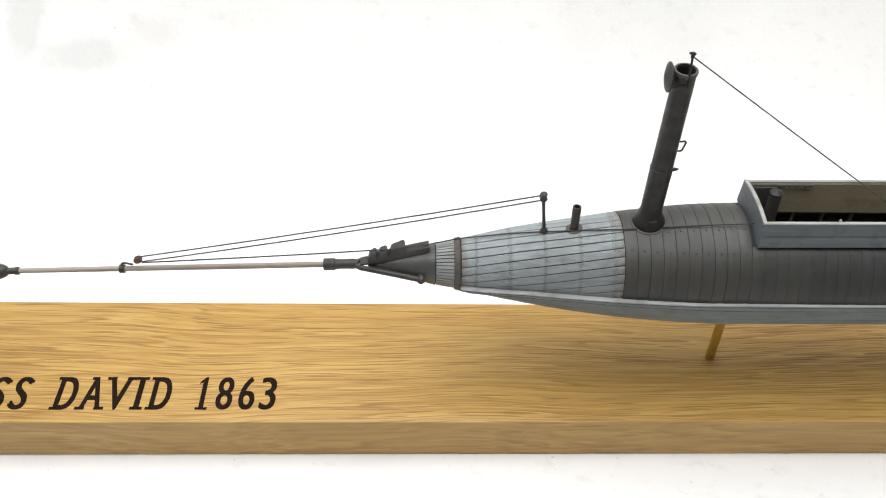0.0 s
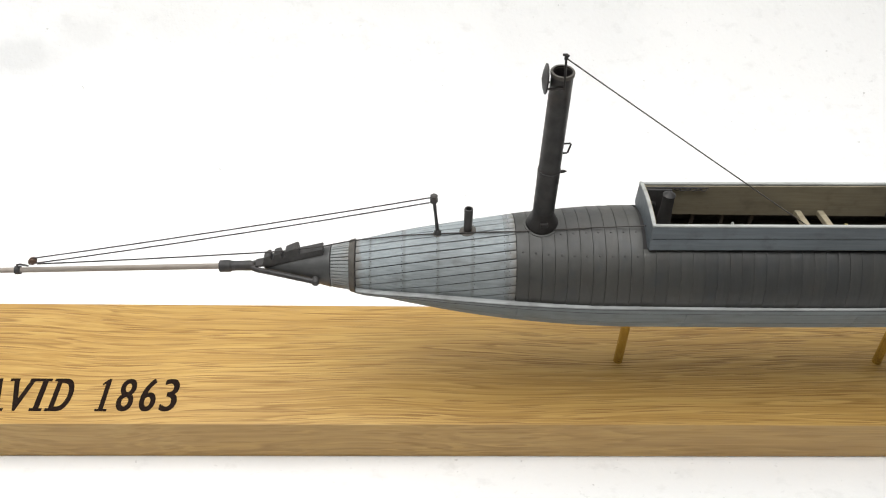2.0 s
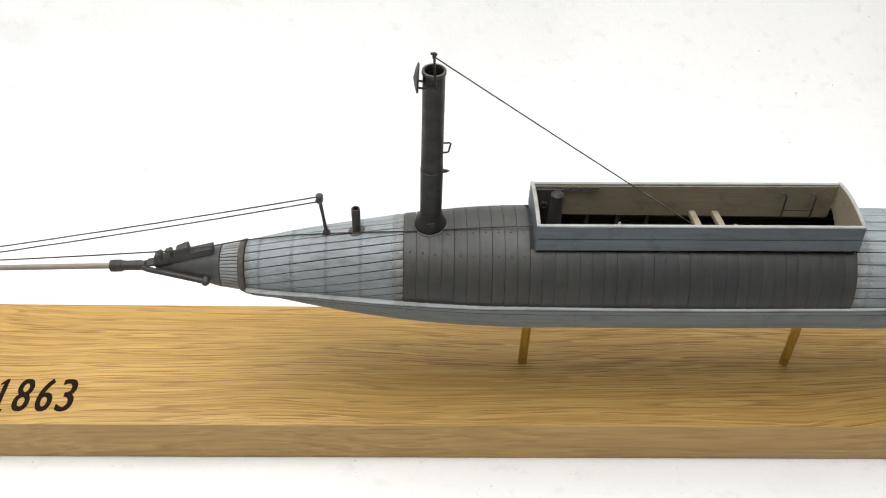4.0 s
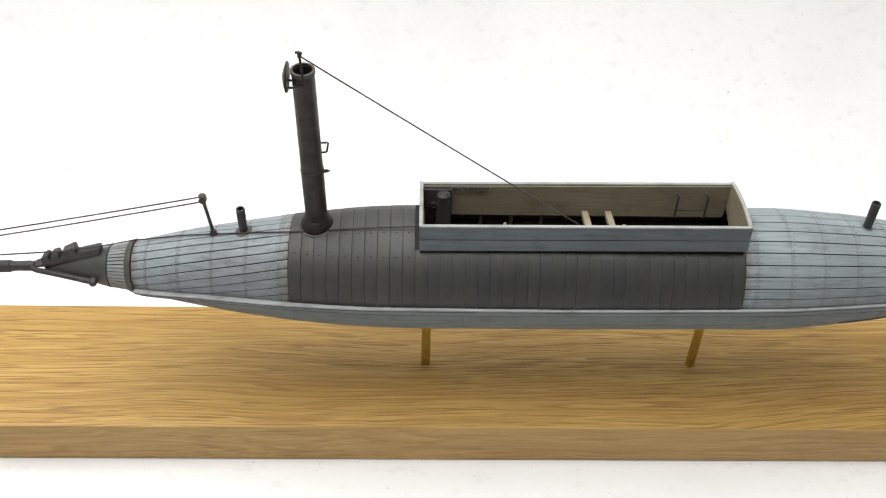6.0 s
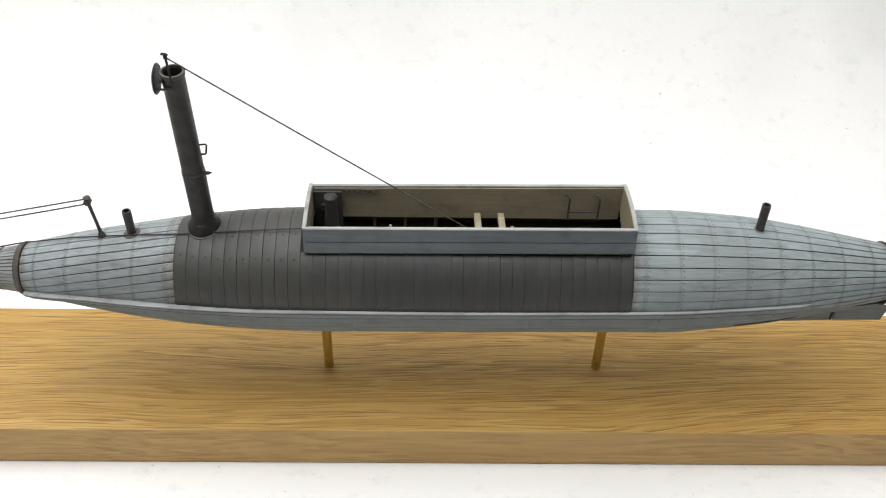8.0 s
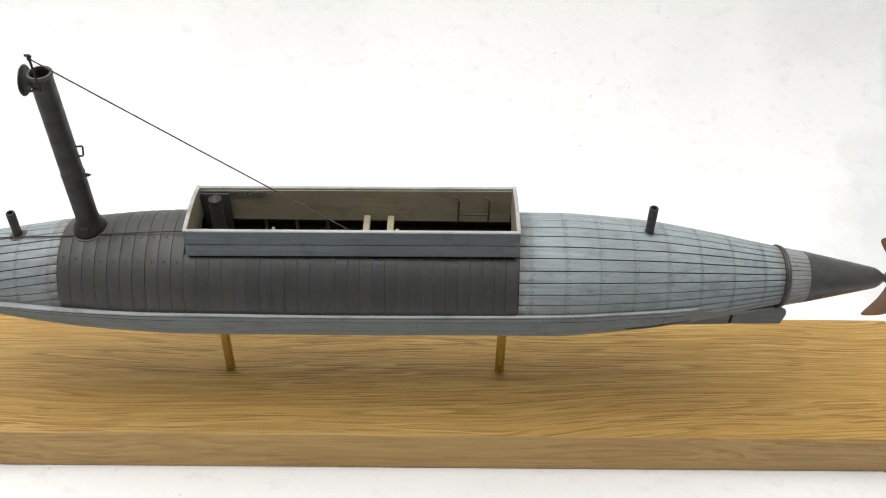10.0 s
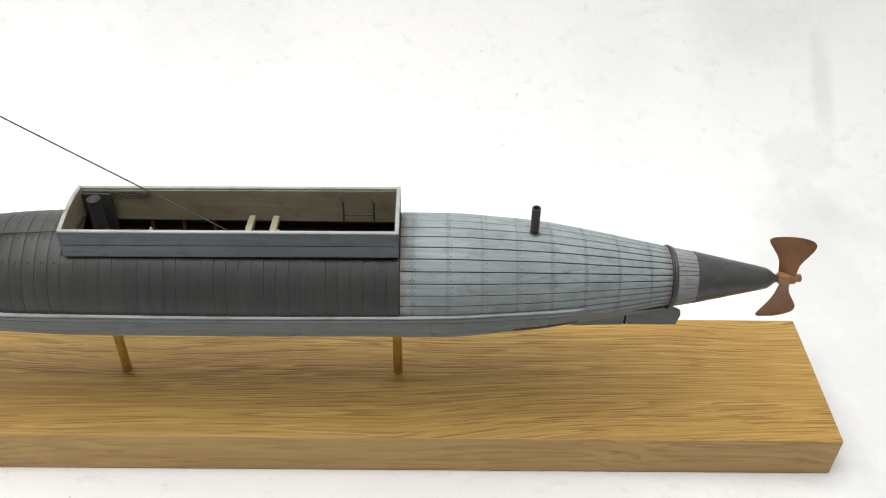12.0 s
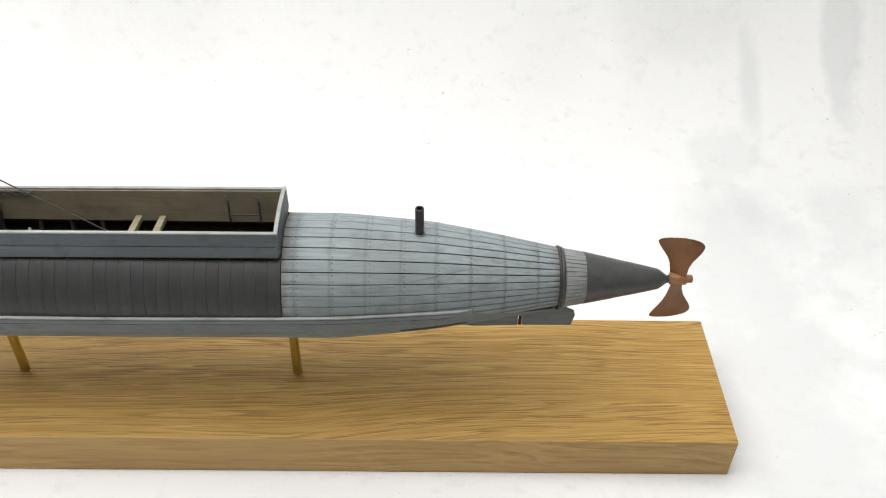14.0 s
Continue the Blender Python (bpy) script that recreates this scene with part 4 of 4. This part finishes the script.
def crown(x, y):
    u = (y - (CYF + CYB) / 2) / ((CYB - CYF) / 2)
    return rim_z(x) + 1.5 * (1 - u * u)


coam = part("coaming", loft([[(x, y, z) for y, z in ((CYF + 1.6, 97), (CYF + 1.9, 97), (CYF + 1.9, 98), (CYF + 1.6, 98))] for x in (CX0 + 2, CX1 - 2)]), M_LINING, boat, "raised plank coaming round the open cockpit")


def board(front, u0, u1):
    """One plank of a long side, leaning in a little; u runs from the foot (0) to the rim (1)."""
    s = 1 if front else -1
    rows = []
    for x in (CX0 + 0.1, CX0 + 0.5, -60, CX1 - 0.5, CX1 - 0.1):
        y = near_side(x) if front else CYB
        z0, z1 = (foot_z(x) + u * (rim_z(x) - foot_z(x)) for u in (u0, u1))
        y0, y1 = (y - s * 1.5 * (1 - u) for u in (u0, u1))
        rows.append([(x, y1 + s * 0.12, z1), (x, y1 + s * 1.2, z1), (x, y0 + s * 2.4, z0 - 0.6), (x, y0 + s * 0.15, z0), (x, y0, z0 + 0.2), (x, y1, z1 - 0.15)])
    return loft(rows)


for front in (True, False):
    part("side_board", board(front, 0.46, 0.94), M_WALL, coam, "slate-blue painted board")
    part("side_board", board(front, 0.0, 0.44), M_WALL, coam, "slate-blue painted board")
    s = 1 if front else -1
    rows = []
    for x in (CX0 - 0.1, CX0 + 0.3, CX1 - 0.3, CX1 + 0.1):
        y, z = near_side(x) if front else CYB, rim_z(x)
        rows.append([(x, y - s * 0.12, z - 0.55), (x, y - s * 0.15, z - 0.15), (x, y + s * 0.15, z + 0.1), (x, y + s * 1.1, z + 0.1), (x, y + s * 1.3, z - 0.1), (x, y + s * 1.25, z - 0.8)])
    bar = loft(rows)
    part("rim", bar, M_RIM, coam, "worn white top edge")
    rows = []
    for x in (CX0 + 1.4, CX1 - 1.4):
        yl = (near_side(x) if front else CYB) + s * 1.25
        rows.append([(x, yl, rim_z(x) - 0.85), (x, yl + s * 0.5, rim_z(x) - 0.85), (x, yl + s * 0.2, 96.6), (x, yl - s * 0.4, 96.6)])
    lining = loft(rows)
    part("lining", lining, M_LINING, coam, "bare cream wooden lining")


def end_wall(x0, x1, inset):
    n = 14
    x = (x0 + x1) / 2
    ys = np.linspace(near_side(x) - 0.05 + inset, CYB + 0.05 - inset, n)
    out = [(y, crown(x, y)) for y in ys] + [(CYB + 1.5 - 2 * inset, foot_z(x) - 0.1), (AX_Y, 97.0), (near_side(x) - 1.45 + 2 * inset, foot_z(x) + 0.05)]
    return loft([[(x, y, z) for y, z in out] for x in (x0, x1)])


def end_rim(x0, x1):
    rows = []
    for y in np.linspace(near_side(x0) - 0.1, CYB + 0.1, 18):
        z = crown((x0 + x1) / 2, y)
        rows.append([(x0, y, z - 0.5), (x1, y, z - 0.5), (x1, y, z + 0.12), ((x0 + x1) / 2, y, z + 0.25), (x0, y, z + 0.12)])
    return loft(rows)


for a, b in ((CX0, CX0 + 1.4), (CX1 - 1.4, CX1)):
    outer = (a, a + 0.9) if a < -60 else (b - 0.9, b)
    inner = (a + 0.9, b) if a < -60 else (a, b - 0.9)
    part("end_board", end_wall(*outer, 0.0), M_WALL, coam, "slate-blue arched end board", smooth=False)
    part("lining", end_wall(*inner, 1.25), M_LINING, coam, "bare cream wooden lining", smooth=False)
    part("rim", end_rim(*((a - 0.1, b - 0.25) if a < -60 else (a + 0.25, b + 0.1))), M_RIM, coam, "worn white arched top edge")

# ---------------------------------------------------------------- inside the cockpit
part("cockpit_floor", box(-119.5, 0.4, AX_Y - 20, AX_Y + 20, 87.0, 88.0), M_INSIDE, boat, "dark stained cockpit floor")
part("side_ceiling", box(-119.5, 0.3, AX_Y + 15.4, AX_Y + 16.2, 93.6, 98.3, 0.1), M_INSIDE, boat, "dark brown inner planking below the lining")
for x in (-96.9, -84.5, -72.3):
    part("rib", box(x - 0.7, x + 0.7, AX_Y + 14.0, AX_Y + 15.4, 88, 98.2, 0.15), M_INSIDE, boat)
part("boiler_casing", box(-120.0, -109.0, 45.2, 46.4, 92, 110.4, 0.3), M_SOOT, boat, "dark sooty iron boiler casing")
boiler = part("boiler_dome", lathe((-112.5, 38.0, 88), (-112.5, 38.0, 114), [(0, 3.2), (9, 3.1), (15, 2.7), (19, 2.4), (25.2, 2.3)], 28), M_SOOT, boat, "sooty dark iron boiler stack")
part("cap", lathe((-112.5, 38.0, 113.1), (-112.5, 38.0, 117), [(0, 2.2), (0.2, 2.5), (0.6, 2.5), (1.0, 1.9), (2.0, 0.3)], 28), M_FUNNEL, boiler, "dusty grey conical cap")
part("gauge", lathe((-116.2, 45.5, 103.4), (-116.2, 43.6, 103.5), [(0, 1.5), (1.2, 1.5), (1.5, 1.1), (1.3, 0.9)], 18), M_IRON, boat, "round dark dial")
for x in (-55.9, -46.6):
    beam = loft([[(x - 1.3, y, z), (x + 1.3, y, z), (x + 1.3, y, z - 2.4), (x - 1.3, y, z - 2.4)] for y, z in ((22.9, 103.6), (30, 102.7), (46.0, 100.2), (46.7, 99.8))])
    bmesh.ops.bevel(beam, geom=list(beam.edges), offset=0.25, segments=1, affect="EDGES")
    part("beam", beam, M_TIMBER, boat, "pale timber beam across the cockpit", smooth=False)
part("valve", lathe((-43.6, 30, 101), (-43.6, 30, 108), [(0, 0.6), (4.0, 0.6), (4.2, 1.0), (5.2, 0.7)], 12), M_BRASS, boat, "tiny brass valve")
part("valve", lathe((-89.5, 27, 103.8), (-89.5, 27, 110), [(0, 0.5), (4.6, 0.5), (4.7, 0.7), (5.5, 0.3)], 12), M_RIM, boat, "tiny pale valve")
step = part("step_rail", tube([(-20.2, 44.4, 102.4), (-8.4, 44.4, 102.4)], 0.34, 8), M_IRON, boat, "thin black wire foot rail on the lining")
for x in (-20.2, -8.4):
    part("upright", tube([(x - 1.4, 46.4, 109.4), (x - 0.5, 45.4, 109.7), (x + 0.1, 44.7, 108.8), (x, 44.4, 105.0), (x, 44.4, 98.6)], 0.42, 8), M_IRON, step)
chain = part("chain_rod", tube([(-119.6, 46.4, 110.7), (-94.5, 46.4, 110.7)], 0.3, 6), M_IRON, boat, "dark rod and chain under the rim")
for i in range(6):
    x = -107 + i * 2.1
    bm = bmesh.new()
    loop = [Vector((x + 1.25 * math.cos(t), 46.1 + 0.5 * math.sin(t) * (i % 2), 110.3 + 0.5 * math.sin(t))) for t in np.linspace(0, 2 * math.pi, 13)]
    part("link", tube(loop, 0.2, 6), M_IRON, chain)

# ---------------------------------------------------------------- stern
bm = lathe((118.2, AX_Y, axis_z(118)), (153, AX_Y, axis_z(153) - 0.3), [(0, R(118.2) - 0.7), (0.05, R(118.2) + 0.1), (25.4, R(143.6) - 0.55), (29.6, 4.15), (31.0, 3.4), (32.2, 2.4), (33.4, 1.6), (35.6, 1.5)], 40)
part("stern_cone", bm, M_CONE, boat, "smooth dark grey metal stern cone")

fin = [(36, 57), (60, 54.5), (76, 53.0), (94.0, 53.7), (94.2, 66.5), (70, 63), (36, 60)]
part("skeg", prism(fin, AX_Y - 0.9, AX_Y + 0.9, 0.25), M_LOWER, boat, "grey skeg plate under the stern", smooth=False)
rud = [(95.9, 53.8), (116.2, 54.0), (117.3, 59.5), (116.9, 61.4), (115.4, 62.2), (108, 67.0), (94.3, 67.0), (94.3, 58.9), (95.9, 58.5)]
part("rudder", prism(rud, AX_Y - 0.8, AX_Y + 0.8, 0.25), M_LOWER, boat, "grey rudder plate with a notched hinge", smooth=False)
part("hinge", lathe((95.0, AX_Y, 53.7), (95.0, AX_Y, 60), [(0, 0.7), (4.9, 0.7)], 10), M_CORE, boat, "dark rudder hinge pin")

prop = part("propeller", lathe((152.4, AX_Y, axis_z(153)), (163, AX_Y, axis_z(153)), [(0, 1.8), (0.5, 2.5), (3.5, 2.75), (6.8, 2.4), (7.2, 1.7), (9.2, 1.65), (9.5, 1.1)], 24), M_BRONZE, boat, "copper-brown two-bladed propeller")


def blade(s):
    """A fan-shaped blade, twisted from root to tip."""
    prof = [(1.2, 3.3), (4, 3.5), (7.5, 3.9), (10.5, 5.0), (13, 6.5), (15.5, 8.0), (17.2, 8.75), (18.5, 8.85), (19.5, 8.4), (20.4, 7.4), (21.1, 6.0), (21.7, 4.1), (22.05, 1.9)]
    rows = []
    for h, half in prof:
        tw = radians(34 - 26 * h / 22)
        ring = []
        for u, v in ((-1, 0), (-0.55, 0.42), (0, 0.55), (0.55, 0.42), (1, 0), (0.55, -0.42), (0, -0.55), (-0.55, -0.42)):
            c, w = u * half, v * (1.0 - 0.55 * h / 22)
            dish = 0.10 * (c * c) / 9
            dx, dy = c * math.cos(tw) - w * math.sin(tw), -(c * math.sin(tw) + w * math.cos(tw)) + dish
            ring.append((155.9 + dx - (0.07 if s > 0 else 0.015) * h, AX_Y + s * dy, AX_Z + 0.4 + s * h * 0.955))
        rows.append(ring)
    return loft(rows)


for s in (1, -1):
    part("blade", blade(s), M_PROP, prop, "copper-brown painted blade")

# a long shallow scratch across the after planks
path = [on_hull(30 + 52 * i / 24, 24 + 33 * i / 24, 0.06) for i in range(25)]
part("scratch", tube(path, 0.06, 5), M_SCRATCH, boat, "long thin scratch in the paint")
